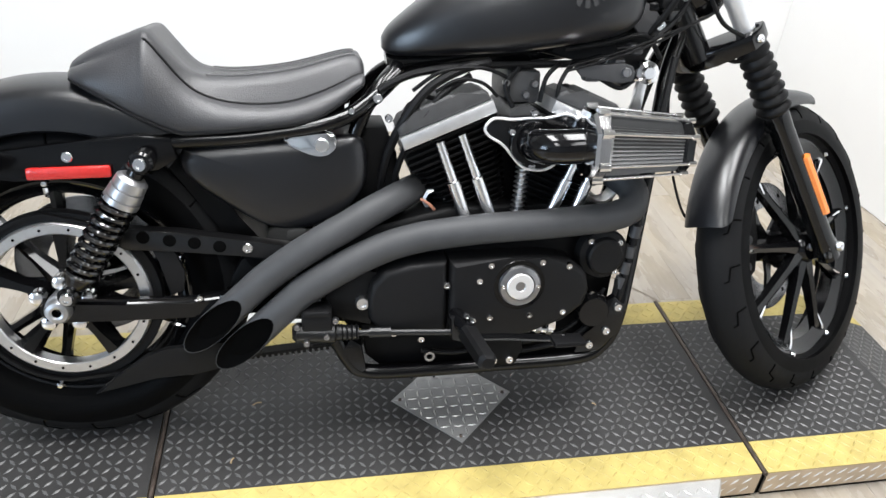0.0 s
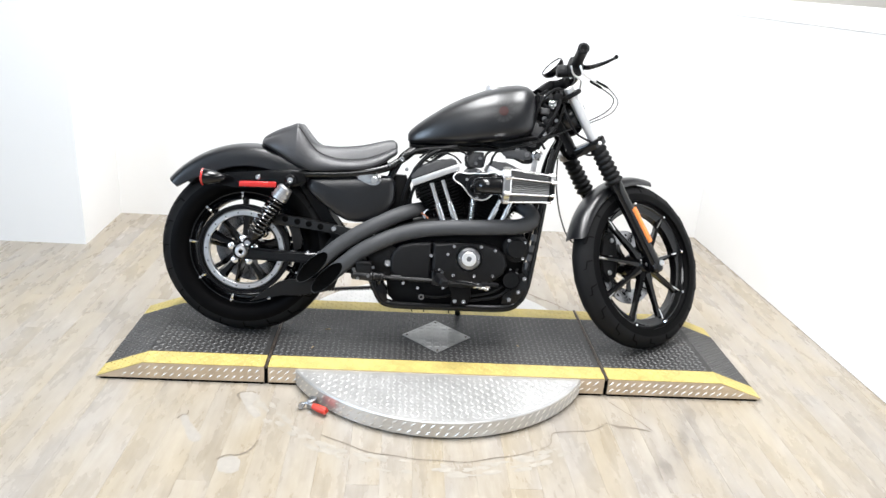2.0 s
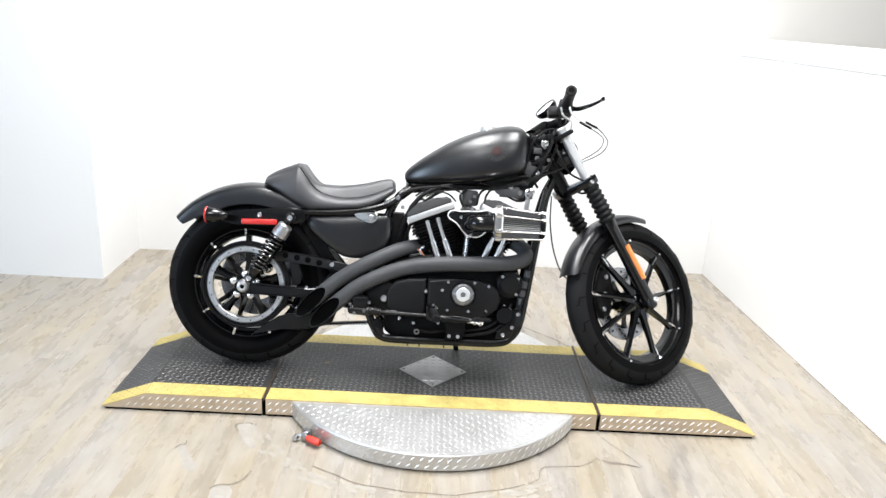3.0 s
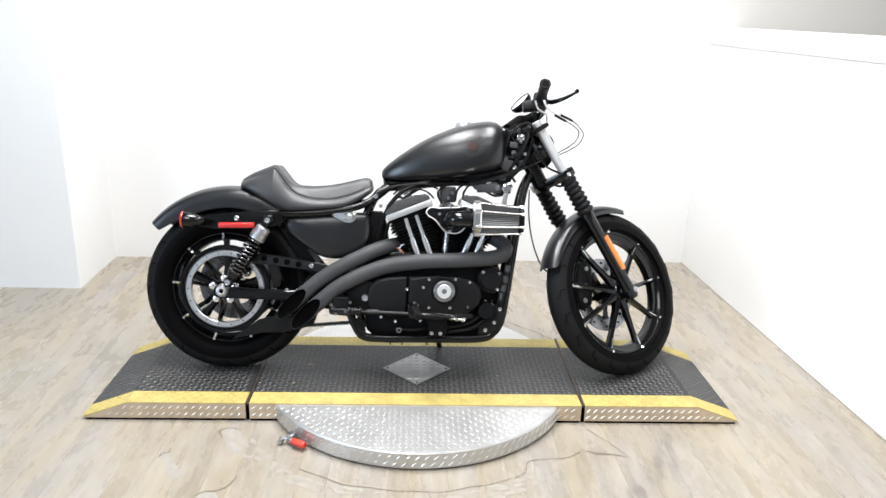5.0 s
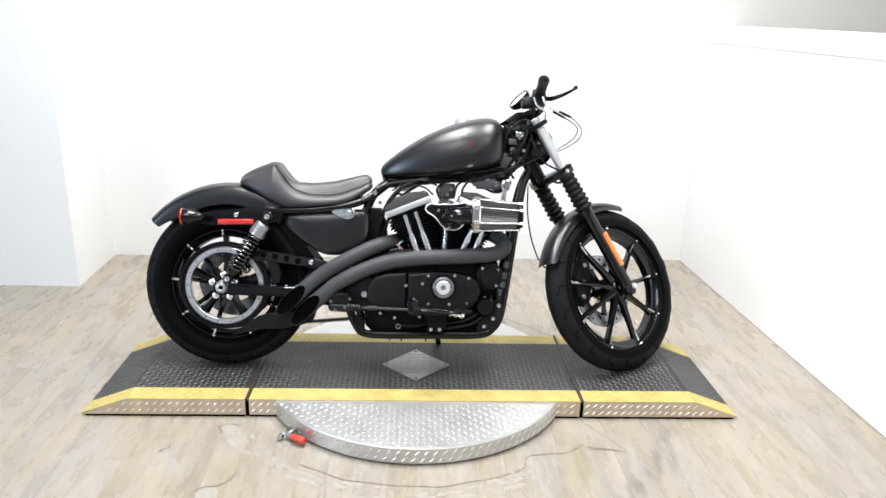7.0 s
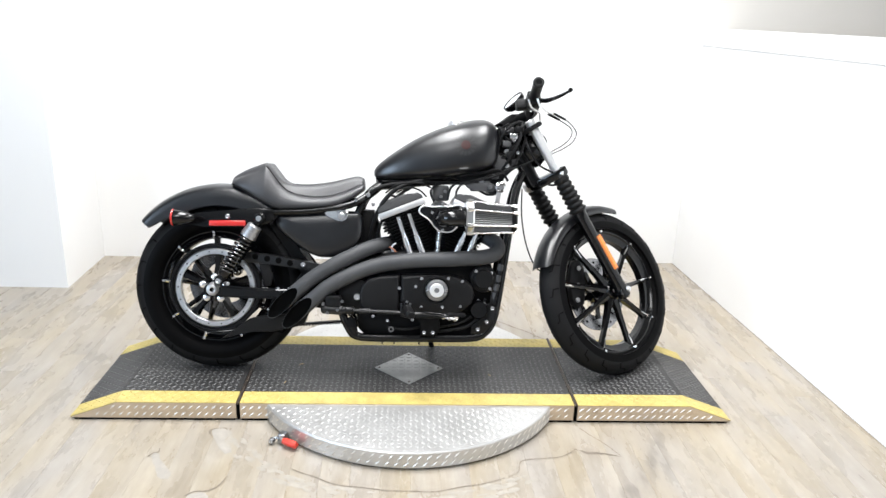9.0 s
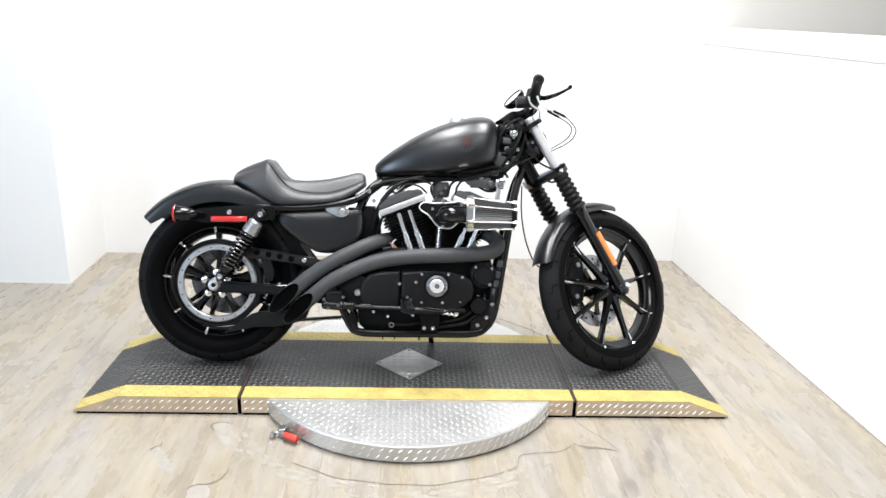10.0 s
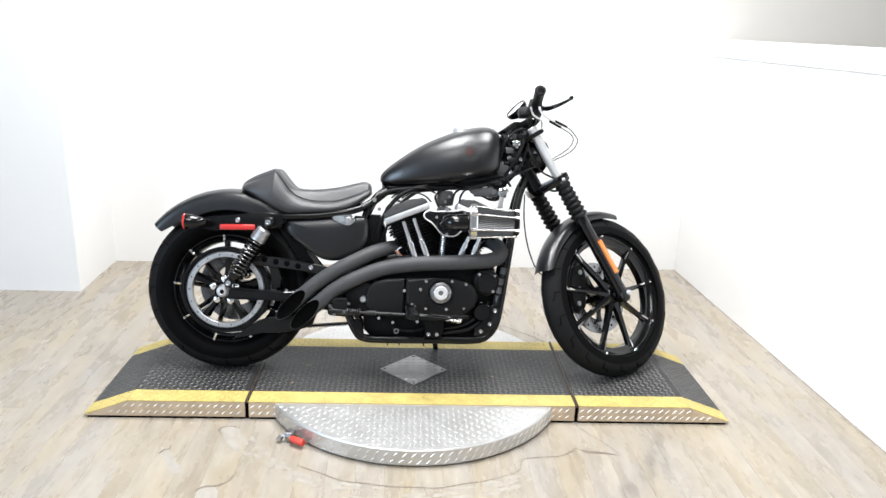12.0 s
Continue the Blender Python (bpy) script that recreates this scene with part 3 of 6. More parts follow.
for k in range(5):
    a = 2 * math.pi * (k + 0.2) / 5
    T = MR @ pose(0, 0, 0, 0, -math.degrees(a), 0)
    bm = bmesh.new()
    loft(bm, [[(f, -0.094, -w * .5), (f, -0.096, w * .5), (f, -0.072, w), (f, -0.072, -w)] for f, w in ((0.03, 0.016), (0.08, 0.013), (0.129, 0.022))])
    bm.transform(T)
    bp("pulley_spoke", bm, M_FRAME, pulley)
for k in range(5):
    a = 2 * math.pi * (k + 0.22) / 5
    bm = bmesh.new()
    lathe(bm, [(0, -0.022), (0.007, -0.0215), (0.012, -0.019), (0.0135, -0.015), (0.0135, 0.004)], Matrix.Translation((CR.x + 0.044 * math.cos(a), -0.100, CR.z + 0.044 * math.sin(a))), 20)
    bp("pulley_cap", bm, M_SATIN, pulley, "bright domed bolt cap")
bm = bmesh.new()
lathe(bm, [(0.008, -0.150), (0.012, -0.152), (0.019, -0.150), (0.0225, -0.144), (0.0225, -0.132), (0.025, -0.130), (0.026, -0.116), (0.024, -0.08), (0.0, -0.08), (0.0, -0.132), (0.007, -0.132)], MR, 24)
bp("rear_axle", bm, M_BAR2, None, "bright axle nut")
# left rear brake disc
bm = bmesh.new()
lathe(bm, [(0.085, 0.080), (0.146, 0.080), (0.146, 0.086), (0.085, 0.086)], MR, 48, True)
bp("rear_brake_disc", bm, M_DISC, None)

bm = bmesh.new()
prism(bm, [(0.06, 0.21), (0.10, 0.20), (0.14, 0.24), (0.14, 0.30), (0.10, 0.31), (0.08, 0.26)], 0.055, 0.11, 0.008)
cal = bp("rear_brake_caliper", bm, M_WRINKLE, None, "black rear brake caliper")
for x, z in ((0.10, 0.225), (0.118, 0.285)):
    bolt(x, 0.053, z, 0.009, cal, M_SATIN)
# drive belt: a loop round the pulley and the engine sprocket
SP = Vector((0.60, 0, 0.272))
bm = bmesh.new()
loop = [(CR.x + 0.164 * math.cos(a), CR.z + 0.164 * math.sin(a)) for a in [radians(95 + 10 * k) for k in range(18)]]
loop += [(SP.x + 0.055 * math.cos(a), SP.z + 0.055 * math.sin(a)) for a in [radians(-80 + 20 * k) for k in range(9)]]
n = len(loop)
rings = []
for i, (x, z) in enumerate(loop):
    t = Vector((loop[(i + 1) % n][0] - loop[i - 1][0], 0, loop[(i + 1) % n][1] - loop[i - 1][1])).normalized()
    nr = Vector((-t.z, 0, t.x)) * 0.003
    rings.append([Vector((x, -0.098, z)) + nr, Vector((x, -0.098, z)) - nr, Vector((x, -0.072, z)) - nr, Vector((x, -0.072, z)) + nr])
rings.append(rings[0])
loft(bm, rings, caps=False)
belt = bp("drive_belt", bm, M_RUBBER, None, "black toothed drive belt")
bm = bmesh.new()
a0, b0 = Vector((0.10, -0.085, 0.172)), Vector((0.60, -0.085, 0.213))
for k in range(46):
    p = a0.lerp(b0, k / 45)
    box(bm, (-0.0032, -0.013, -0.0065), (0.0032, 0.013, 0.004), m=Matrix.Translation(p) @ pose(0, 0, 0, 0, -4.7))
bp("toothing", bm, M_RUBBER, belt)["kind"] = "stuff"

# swingarm, belt guards
for s in (-1, 1):
    bm = bmesh.new()
    loft(bm, [[(x, s * (0.118 + o) - 0.014, z - h), (x, s * (0.118 + o) - 0.014, z + h), (x, s * (0.118 + o) + 0.014, z + h), (x, s * (0.118 + o) + 0.014, z - h)]
              for x, z, h, o in ((-0.045, 0.316, 0.016, 0), (-0.03, 0.316, 0.024, 0), (0.10, 0.311, 0.021, 0), (0.22, 0.309, 0.020, -0.004), (0.36, 0.312, 0.026, -0.02))])
    bmesh.ops.bevel(bm, geom=list(bm.edges), offset=0.008, segments=3, affect="EDGES")
    arm = bp("swingarm_tube", bm, M_GLOSS, None, "gloss black swingarm")
for x in (0.23, 0.27):
    bolt(x, -0.128, 0.332, 0.006, arm)
bm = bmesh.new()
prism(bm, [(0.095, 0.431), (0.108, 0.424), (0.20, 0.418), (0.30, 0.407), (0.40, 0.395), (0.47, 0.386), (0.47, 0.406), (0.396, 0.421), (0.30, 0.438), (0.20, 0.454), (0.12, 0.462), (0.095, 0.456)], -0.118, -0.088, 0.003)
M_GUARD = material("dark_grey_guard", (0.005, 0.005, 0.0053), 0.3, spec=0.42, vary=0.25, scale=50, bump=0.15)
guard = bp("upper_belt_guard", bm, M_GUARD, None, "black belt guard with round holes")
# Flat near-black discs paint the dark of open holes; the guard is solid.
for x, z in ((0.141, 0.447), (0.185, 0.440), (0.227, 0.434), (0.270, 0.426)):
    bm = bmesh.new()
    lathe(bm, [(0, -0.0005), (0.0105, -0.0005), (0.0125, 0.0015)], Matrix.Translation((x, -0.1185, z)), 16)
    bp("guard_hole", bm, M_DARK, guard)
bolt(0.319, -0.118, 0.422, 0.010, guard)
bm = bmesh.new()
prism(bm, [(0.02, 0.132), (0.09, 0.150), (0.136, 0.164), (0.201, 0.162), (0.288, 0.180), (0.33, 0.20), (0.345, 0.242), (0.245, 0.228), (0.158, 0.220), (0.12, 0.21), (0.06, 0.165)], -0.112, -0.098, 0.003)
bp("lower_belt_guard", bm, M_WRINKLE, None, "black lower belt guard")
bm = bmesh.new()
prism(bm, [(0.175, 0.33), (0.20, 0.34), (0.205, 0.375), (0.19, 0.42), (0.165, 0.455), (0.14, 0.44), (0.165, 0.40)], -0.112, -0.100, 0.003)
bp("guard_bracket", bm, M_WRINKLE, guard)

# shocks
M_SPRING = material("gloss_black_spring", (0.004, 0.004, 0.0045), 0.16, spec=0.85, vary=0.2, scale=60)


def shock(y):
    top, bot = Vector((0.1625, y, 0.592)), Vector((0.018, y, 0.358))
    ax = (bot - top).normalized()
    bm = bmesh.new()
    tube(bm, [top + ax * d_ for d_ in (0.030, 0.036, 0.050, 0.0505, 0.054, 0.0545, 0.068, 0.0685, 0.072, 0.0725, 0.082)], (0.020, 0.027, 0.028, 0.025, 0.025, 0.029, 0.030, 0.027, 0.027, 0.031, 0.031), 20, 0)
    body = bp("rear_shock", bm, M_BAR2, None, "coil shock with chrome cup and black spring")
    bm = bmesh.new()
    tube(bm, [top + ax * 0.07, bot - ax * 0.05], 0.013, 12, 0)
    tube(bm, [bot - ax * 0.046, bot - ax * 0.034, bot - ax * 0.016], (0.027, 0.026, 0.016), 16, 0)
    bp("damper", bm, M_FRAME, body)
    bm = bmesh.new()
    u = ax.orthogonal().normalized()
    w = ax.cross(u)
    L = (bot - top).length - 0.122
    pts = []
    for k in range(10 * 16 + 1):
        a = 2 * math.pi * k / 16
        pts.append(top + ax * (0.078 + L * k / (10 * 16)) + (u * math.cos(a) + w * math.sin(a)) * 0.0265)
    tube(bm, pts, 0.0052, 8, 0)
    bp("spring", bm, M_SPRING, body, "black coil spring")
    for p, r in ((top, 0.020), (bot, 0.018)):
        bm = bmesh.new()
        lathe(bm, [(0.0, -0.018), (r * 0.5, -0.020), (r * 0.8, -0.019), (r, -0.014), (r, 0.016), (0, 0.016)], Matrix.Translation(p), 20)
        eye = bp("shock_eye", bm, M_GLOSS, body)
        bolt(p.x, p.y - 0.019, p.z, 0.0115, eye, h=0.008)
    bm = bmesh.new()
    tube(bm, [top, top + ax * 0.04], 0.014, 12, 0)
    bp("upper_mount", bm, M_GLOSS, body)


shock(-0.150)
shock(0.150)


# fenders: a crowned strip swept round the wheel
def fender(name, centre, R, half, a0, a1, skirt, thick, steer, lip, corner=0.0):
    rows_ = []
    n = 40
    for i in range(n + 1):
        f = i / n
        sk = skirt(f)
        sec = []
        for k in range(-8, 9):
            s = k / 8
            if abs(s) <= 0.75:
                q = s / 0.75
                y, r = half * 0.985 * math.sin(q * 0.5 * math.pi) if abs(q) < 1 else half * 0.985 * q, R - 0.030 * (1 - math.cos(q * 0.5 * math.pi))
            else:
                q = (abs(s) - 0.75) / 0.25
                y, r = math.copysign(half, s), R - 0.030 - sk * q
            g = f + (1 - f) ** 3 * corner * max(0.0, abs(s) - 0.35) ** 2
            sec.append((y, r, radians(a0 + (a1 - a0) * g)))
        ring_ = [(centre.x + r * math.cos(a), y, centre.z + r * math.sin(a)) for y, r, a in sec]
        inner = [(centre.x + (r - thick) * math.cos(a), y * (1 - thick / half), centre.z + (r - thick) * math.sin(a)) for y, r, a in reversed(sec)]
        rows_.append(ring_ + inner)
    bm = bmesh.new()
    loft(bm, rows_)
    return bp(name, bm, M_DENIM, None, lip, steer, 40)


fender("rear_fender", CR + Vector((0.012, 0, 0)), 0.393, 0.096, 140, 52,
       lambda f: 0.020 + 0.032 * min(1.0, f / 0.25) ** 0.8, 0.004, False, "matte black bobbed rear fender")
fender("front_fender", CF, 0.359, 0.053, 166.5, 80, lambda f: 0.003 + 0.010 * math.sin(math.pi * f), 0.003, True, "matte black cropped front fender", 0.2)
for y in (-0.066, 0.066):
    bm = bmesh.new()
    tube(bm, [(1.345, y * 0.98, 0.600), (1.365, y * 1.05, 0.600), (1.375, y * 1.1, 0.590)], 0.010, 8, 3)
    bp("fender_mount", bm, M_FRAME, None, "", True)
# fender struts with reflector and turn signal
for s in (-1, 1):
    bm = bmesh.new()
    prism(bm, [(-0.165, 0.566), (-0.05, 0.553), (0.10, 0.558), (0.18, 0.568), (0.212, 0.588), (0.205, 0.626), (0.15, 0.630), (0.03, 0.616), (-0.10, 0.599), (-0.160, 0.592)],
          s * 0.100, s * 0.120, 0.004)
    strut = bp("fender_strut", bm, M_FRAME, None, "black fender strut")
    bm = bmesh.new()
    box(bm, (-0.034, -0.010, -0.0105), (0.100, 0.0, 0.0105), 0.004, Matrix.Translation((0.006, s * 0.122 + (0 if s < 0 else 0.010), 0.568)) @ pose(0, 0, 0, 0, -1.5))
    bp("side_reflector", bm, M_REDLENS, strut, "red side reflector bar")
    bolt(0.038, s * 0.120, 0.594, 0.0095, strut)
    bm = bmesh.new()
    tube(bm, [(-0.115, s * 0.115, 0.578), (-0.112, s * 0.165, 0.584)], 0.008, 10, 0)
    bp("signal_stalk", bm, M_GLOSS, strut)
    T = Matrix.Translation((-0.137, s * 0.178, 0.587)) @ pose(0, 0, 0, 0, 0, 90)
    bm = bmesh.new()
    lathe(bm, [(0, -0.074), (0.008, -0.070), (0.018, -0.052), (0.026, -0.025), (0.0295, 0.0), (0.0295, 0.006)], T, 24)
    bp("signal_bullet", bm, M_GLOSS, strut, "gloss black bullet turn signal")
    bm = bmesh.new()
    lathe(bm, [(0.030, 0.002), (0.031, 0.005), (0.029, 0.009), (0.018, 0.014), (0, 0.016)], T, 24)
    bp("signal_lens", bm, M_REDLENS, strut, "red signal lens")

# seat: cross sections along the pad
def between(table, x):
    for (a, *p), (b, *q) in zip(table, table[1:]):
        if x <= b:
            f = (x - a) / (b - a)
            return [u + (v - u) * f for u, v in zip(p, q)]
    return list(table[-1][1:])


def smooth_table(table, steps=6):
    """Catmull-Rom through table rows of up to four columns."""
    A = [Vector(r[:3]) for r in table]
    B = [Vector((r[0], r[3], 0)) for r in table]
    return [(a.x, a.y, a.z, b.y) for a, b in zip(spline(A, steps), spline(B, steps))]


# x, crest, seam, underside, half width
def seat_table(rows):
    A = spline([r[:3] for r in rows], 6)
    B_ = spline([(r[0], r[3], r[4]) for r in rows], 6)
    return [(a.x, a.y, a.z, b.y, b.z) for a, b in zip(A, B_)]


seat_rows = seat_table([(0.034, 0.727, 0.724, 0.716, 0.034), (0.044, 0.741, 0.733, 0.711, 0.072), (0.070, 0.758, 0.744, 0.701, 0.098), (0.105, 0.775, 0.757, 0.684, 0.112), (0.140, 0.789, 0.770, 0.664, 0.119),
                        (0.160, 0.797, 0.781, 0.653, 0.121), (0.171, 0.7985, 0.786, 0.648, 0.122), (0.181, 0.793, 0.779, 0.643, 0.122), (0.204, 0.764, 0.749, 0.633, 0.123), (0.228, 0.737, 0.719, 0.627, 0.123),
                        (0.252, 0.724, 0.699, 0.628, 0.123), (0.290, 0.720, 0.685, 0.630, 0.123), (0.340, 0.722, 0.679, 0.634, 0.122), (0.400, 0.730, 0.682, 0.640, 0.119), (0.450, 0.742, 0.696, 0.651, 0.113),
                        (0.490, 0.753, 0.712, 0.673, 0.104), (0.515, 0.757, 0.724, 0.692, 0.096), (0.530, 0.752, 0.728, 0.703, 0.090), (0.536, 0.740, 0.727, 0.710, 0.082)])
rings = []
for x, zt, zs, zb, b in seat_rows:
    dish = 0.006 * min(1.0, max(0.0, (x - 0.185) / 0.05))
    half = [(0.0, zt - dish), (0.16, zt - dish), (0.32, zt - dish * 0.4), (0.44, zt), (0.54, zt - (zt - zs) * 0.10), (0.63, zt - (zt - zs) * 0.40), (0.70, zs + 0.002), (0.725, zs - 0.003), (0.78, zs - (zs - zb) * 0.08),
            (0.90, zs - (zs - zb) * 0.26), (0.985, zs - (zs - zb) * 0.52), (1.0, zs - (zs - zb) * 0.74), (0.985, zs - (zs - zb) * 0.90), (0.93, zb), (0.5, zb - 0.002)]
    right = [(x, -b * k, z) for k, z in half]
    rings.append(right + [(x, b * k, z) for k, z in reversed(half[1:])])
bm = bmesh.new()
loft(bm, rings)
seat = bp("seat", bm, M_LEATHER, None, "black leatherette solo seat with a raised tail", smooth=50)
for s in (-1, 1):
    idx = 7 if s < 0 else len(rings[0]) - 7
    line = [Vector(r[idx]) + Vector((0, s * 0.001, 0.0012)) for r in rings[36:-3:2]]
    bm = bmesh.new()
    tube(bm, line, 0.0022, 6, 2)
    bp("seat_piping", bm, M_RUBBER, seat, "stitched seam bead")
    bm = bmesh.new()
    tube(bm, [(x, s * b * 0.985, zb + 0.004) for x, zt, zs, zb, b in seat_rows[6:-6:4]], 0.0028, 6, 2)
    bp("seat_skirt_seam", bm, M_RUBBER, seat)
for idx in (0, 1, 2, 3, len(rings[0]) - 1, len(rings[0]) - 2, len(rings[0]) - 3):
    line = [Vector(r[idx]) + Vector((0, 0, 0.0002)) for r in rings[62:-10:2]]
    bm = bmesh.new()
    tube(bm, line, 0.0016, 6, 2)
    bp("seat_rib", bm, M_LEATHER, seat)
bm = bmesh.new()
rows_ = [(0.06, 0.70, 0.045), (0.14, 0.666, 0.08), (0.23, 0.630, 0.09), (0.40, 0.636, 0.095), (0.50, 0.672, 0.07)]
loft(bm, [[(x, -w, z - 0.014), (x, w, z - 0.014), (x, w, z + 0.01), (x, -w, z + 0.01)] for x, z, w in rows_])
bp("seat_pan", bm, M_FRAME, seat)

# fuel tank
tank_rows = smooth_table([(0.572, 0.786, 0.764, 0.018), (0.582, 0.802, 0.756, 0.036), (0.610, 0.828, 0.753, 0.056), (0.660, 0.866, 0.755, 0.079), (0.740, 0.917, 0.760, 0.104), (0.830, 0.958, 0.768, 0.124),
                          (0.915, 0.984, 0.780, 0.134), (0.975, 0.993, 0.792, 0.132), (1.012, 0.987, 0.804, 0.122), (1.034, 0.968, 0.822, 0.102), (1.044, 0.935, 0.848, 0.070)])
rings = []
for x, zt, zb, b in tank_rows:
    ring_ = []
    for k in range(40):
        a = 2 * math.pi * k / 40
        c, s = math.cos(a), math.sin(a)
        up = s > 0
        y = b * math.copysign(abs(c) ** (0.80 if up else 0.45), c)
        mid = zb + (zt - zb) * 0.36
        z = mid + (zt - mid) * abs(s) ** 0.80 if up else mid - (mid - zb) * abs(s) ** 0.5
        ring_.append((x, y, z))
    rings.append(ring_)
bm = bmesh.new()
loft(bm, rings)
tank = bp("fuel_tank", bm, M_DENIM, None, "matte black teardrop fuel tank", smooth=60)
bm = bmesh.new()
lathe(bm, [(0, 0.012), (0.020, 0.012), (0.029, 0.009), (0.033, 0.003), (0.033, -0.012), (0, -0.012)], Matrix.Translation((0.885, 0, 0.979)) @ pose(0, 0, 0, 90) @ Matrix.Scale(1, 4), 28)
bp("filler_cap", bm, M_BAND, tank, "chrome filler cap")


# round badge on the tank's side, laid onto its skin: a red disc in a ring of plain grey marks
def tank_skin(x, z):
    zt, zb, b = between(tank_rows, x)
    mid = zb + (zt - zb) * 0.36
    s = min(1.0, max(0.0, (z - mid) / (zt - mid)) ** (1 / 0.80))
    return -b * (1 - s * s) ** 0.40


def patch(name, poly, mat, parent, label=""):
    bm = bmesh.new()
    c = bm.verts.new((sum(p[0] for p in poly) / len(poly), 0, sum(p[1] for p in poly) / len(poly)))
    rim_ = [bm.verts.new((x, 0, z)) for x, z in poly]
    for i in range(len(rim_)):
        bm.faces.new((c, rim_[i], rim_[(i + 1) % len(rim_)]))
    for v in bm.verts:
        v.co.y = tank_skin(v.co.x, v.co.z) - 0.0016
    return bp(name, bm, mat, parent, label)


BX, BZ = 0.914, 0.888
badge = patch("tank_badge", [(BX + 0.017 * math.cos(2 * math.pi * k / 20), BZ + 0.017 * math.sin(2 * math.pi * k / 20)) for k in range(20)],
              material("badge_red", (0.036, 0.012, 0.011), 0.4, vary=0.2, spec=0.35), tank, "faded red round badge")
for k in range(14):
    a = 2 * math.pi * (k + 0.5) / 14
    c, s = math.cos(a), math.sin(a)
    quad = [(BX + c * r - s * t, BZ + s * r + c * t) for r, t in ((0.024, -0.0036), (0.040, -0.0052), (0.040, 0.0052), (0.024, 0.0036))]
    patch("badge_mark", quad, M_MARK, badge)

def dome(bm, outline, levels):
    """A bulging cover: its outline drawn in towards the middle, level by level."""
    cx, cz = sum(p[0] for p in outline) / len(outline), sum(p[1] for p in outline) / len(outline)
    loft(bm, [[(cx + (p[0] - cx) * k, y, cz + (p[1] - cz) * k) for p in outline] for y, k in levels])


# side cover (oil tank) with its bright latch badge
bm = bmesh.new()
dome(bm, spline([(0.210, 0.574, 0), (0.217, 0.597, 0), (0.235, 0.604, 0), (0.400, 0.618, 0), (0.500, 0.623, 0), (0.528, 0.614, 0), (0.537, 0.578, 0), (0.531, 0.525, 0), (0.494, 0.478, 0), (0.440, 0.452, 0), (0.385, 0.448, 0), (0.342, 0.460, 0), (0.285, 0.497, 0), (0.225, 0.545, 0)], 5, True),
     [(0.015, 1.0), (-0.082, 1.0), (-0.094, 0.985), (-0.101, 0.95), (-0.106, 0.86), (-0.110, 0.68), (-0.112, 0.42), (-0.113, 0.15)])
cover_ = bp("side_cover", bm, M_DENIM, None, "matte black side cover")
bm = bmesh.new()
prism(bm, spline([(0.392, 0.618, 0), (0.43, 0.626, 0), (0.474, 0.629, 0), (0.484, 0.613, 0), (0.474, 0.596, 0), (0.455, 0.589, 0), (0.424, 0.597, 0)], 5, True), -0.117, -0.098, 0.004)
latch = bp("latch_badge", bm, M_CHROME, cover_, "chrome teardrop latch badge")
bm = bmesh.new()
lathe(bm, [(0, -0.003), (0.010, -0.003), (0.013, 0)], Matrix.Translation((0.457, -0.1165, 0.609)), 18)
bp("key_disc", bm, M_ALLOY, latch)
bm = bmesh.new()
prism(bm, [(0.24, 0.60), (0.52, 0.62), (0.54, 0.50), (0.44, 0.43), (0.34, 0.47)], 0.02, 0.145, 0.01)
bp("battery_box", bm, M_INNER, None)
bm = bmesh.new()
prism(bm, [(0.15, 0.60), (0.23, 0.60), (0.30, 0.47), (0.345, 0.40), (0.46, 0.39), (0.46, 0.33), (0.35, 0.33), (0.315, 0.37), (0.25, 0.47)], -0.07, 0.07, 0.008)
bp("inner_fender", bm, M_INNER, None, "black inner mudguard")
for k in range(5):
    bolt(0.243 + 0.022 * k, -0.100, 0.621 + 0.001 * k, 0.004, cover_)

# frame
def rail(pts, r=0.0155, name="frame_tube", steps=6, both=True, mat=None):
    for s in ((1, -1) if both else (1,)):
        bm = bmesh.new()
        tube(bm, [(x, y * s, z) for x, y, z in pts], r, 12, steps)
        bp(name, bm, mat or M_FRAME, None, "black steel frame tube")


rail([(0.40, -0.10, 0.38), (0.46, -0.118, 0.26), (0.495, -0.120, 0.185), (0.525, -0.120, 0.156), (0.60, -0.120, 0.150), (0.80, -0.120, 0.153), (0.965, -0.120, 0.158), (1.018, -0.118, 0.184), (1.046, -0.112, 0.235),
      (1.066, -0.098, 0.35), (1.104, -0.060, 0.61), (1.126, -0.034, 0.73), (1.155, -0.012, 0.80)], 0.0155)
rail([(1.13, 0, 0.86), (1.00, 0, 0.79), (0.75, 0, 0.755), (0.58, 0, 0.735)], 0.028, both=False)
rail([(0.60, -0.03, 0.735), (0.56, -0.07, 0.70), (0.525, -0.075, 0.64), (0.48, -0.070, 0.50), (0.42, -0.07, 0.38)], 0.014)
rail([(0.60, -0.05, 0.725), (0.50, -0.10, 0.655), (0.35, -0.105, 0.625), (0.20, -0.105, 0.615), (0.12, -0.105, 0.60)], 0.014)
bm = bmesh.new()
tube(bm, [axis_foot + axis_dir * 0.865, axis_foot + axis_dir * 1.06], 0.031, 20, 0)
bp("steering_head", bm, M_FRAME, None)
bm = bmesh.new()
prism(bm, [(0.86, 0.765), (0.98, 0.742), (1.03, 0.70), (1.055, 0.71), (1.06, 0.755), (1.09, 0.80), (1.08, 0.86), (1.04, 0.87), (0.93, 0.795)], -0.055, 0.055, 0.006)
gus = bp("head_gusset", bm, M_WRINKLE, None)
bolt(0.985, -0.056, 0.752, 0.011, gus)
bolt(1.060, -0.056, 0.825, 0.012, gus)
bolt(1.078, -0.056, 0.872, 0.012, gus)
bolt(0.556, -0.112, 0.690, 0.009)
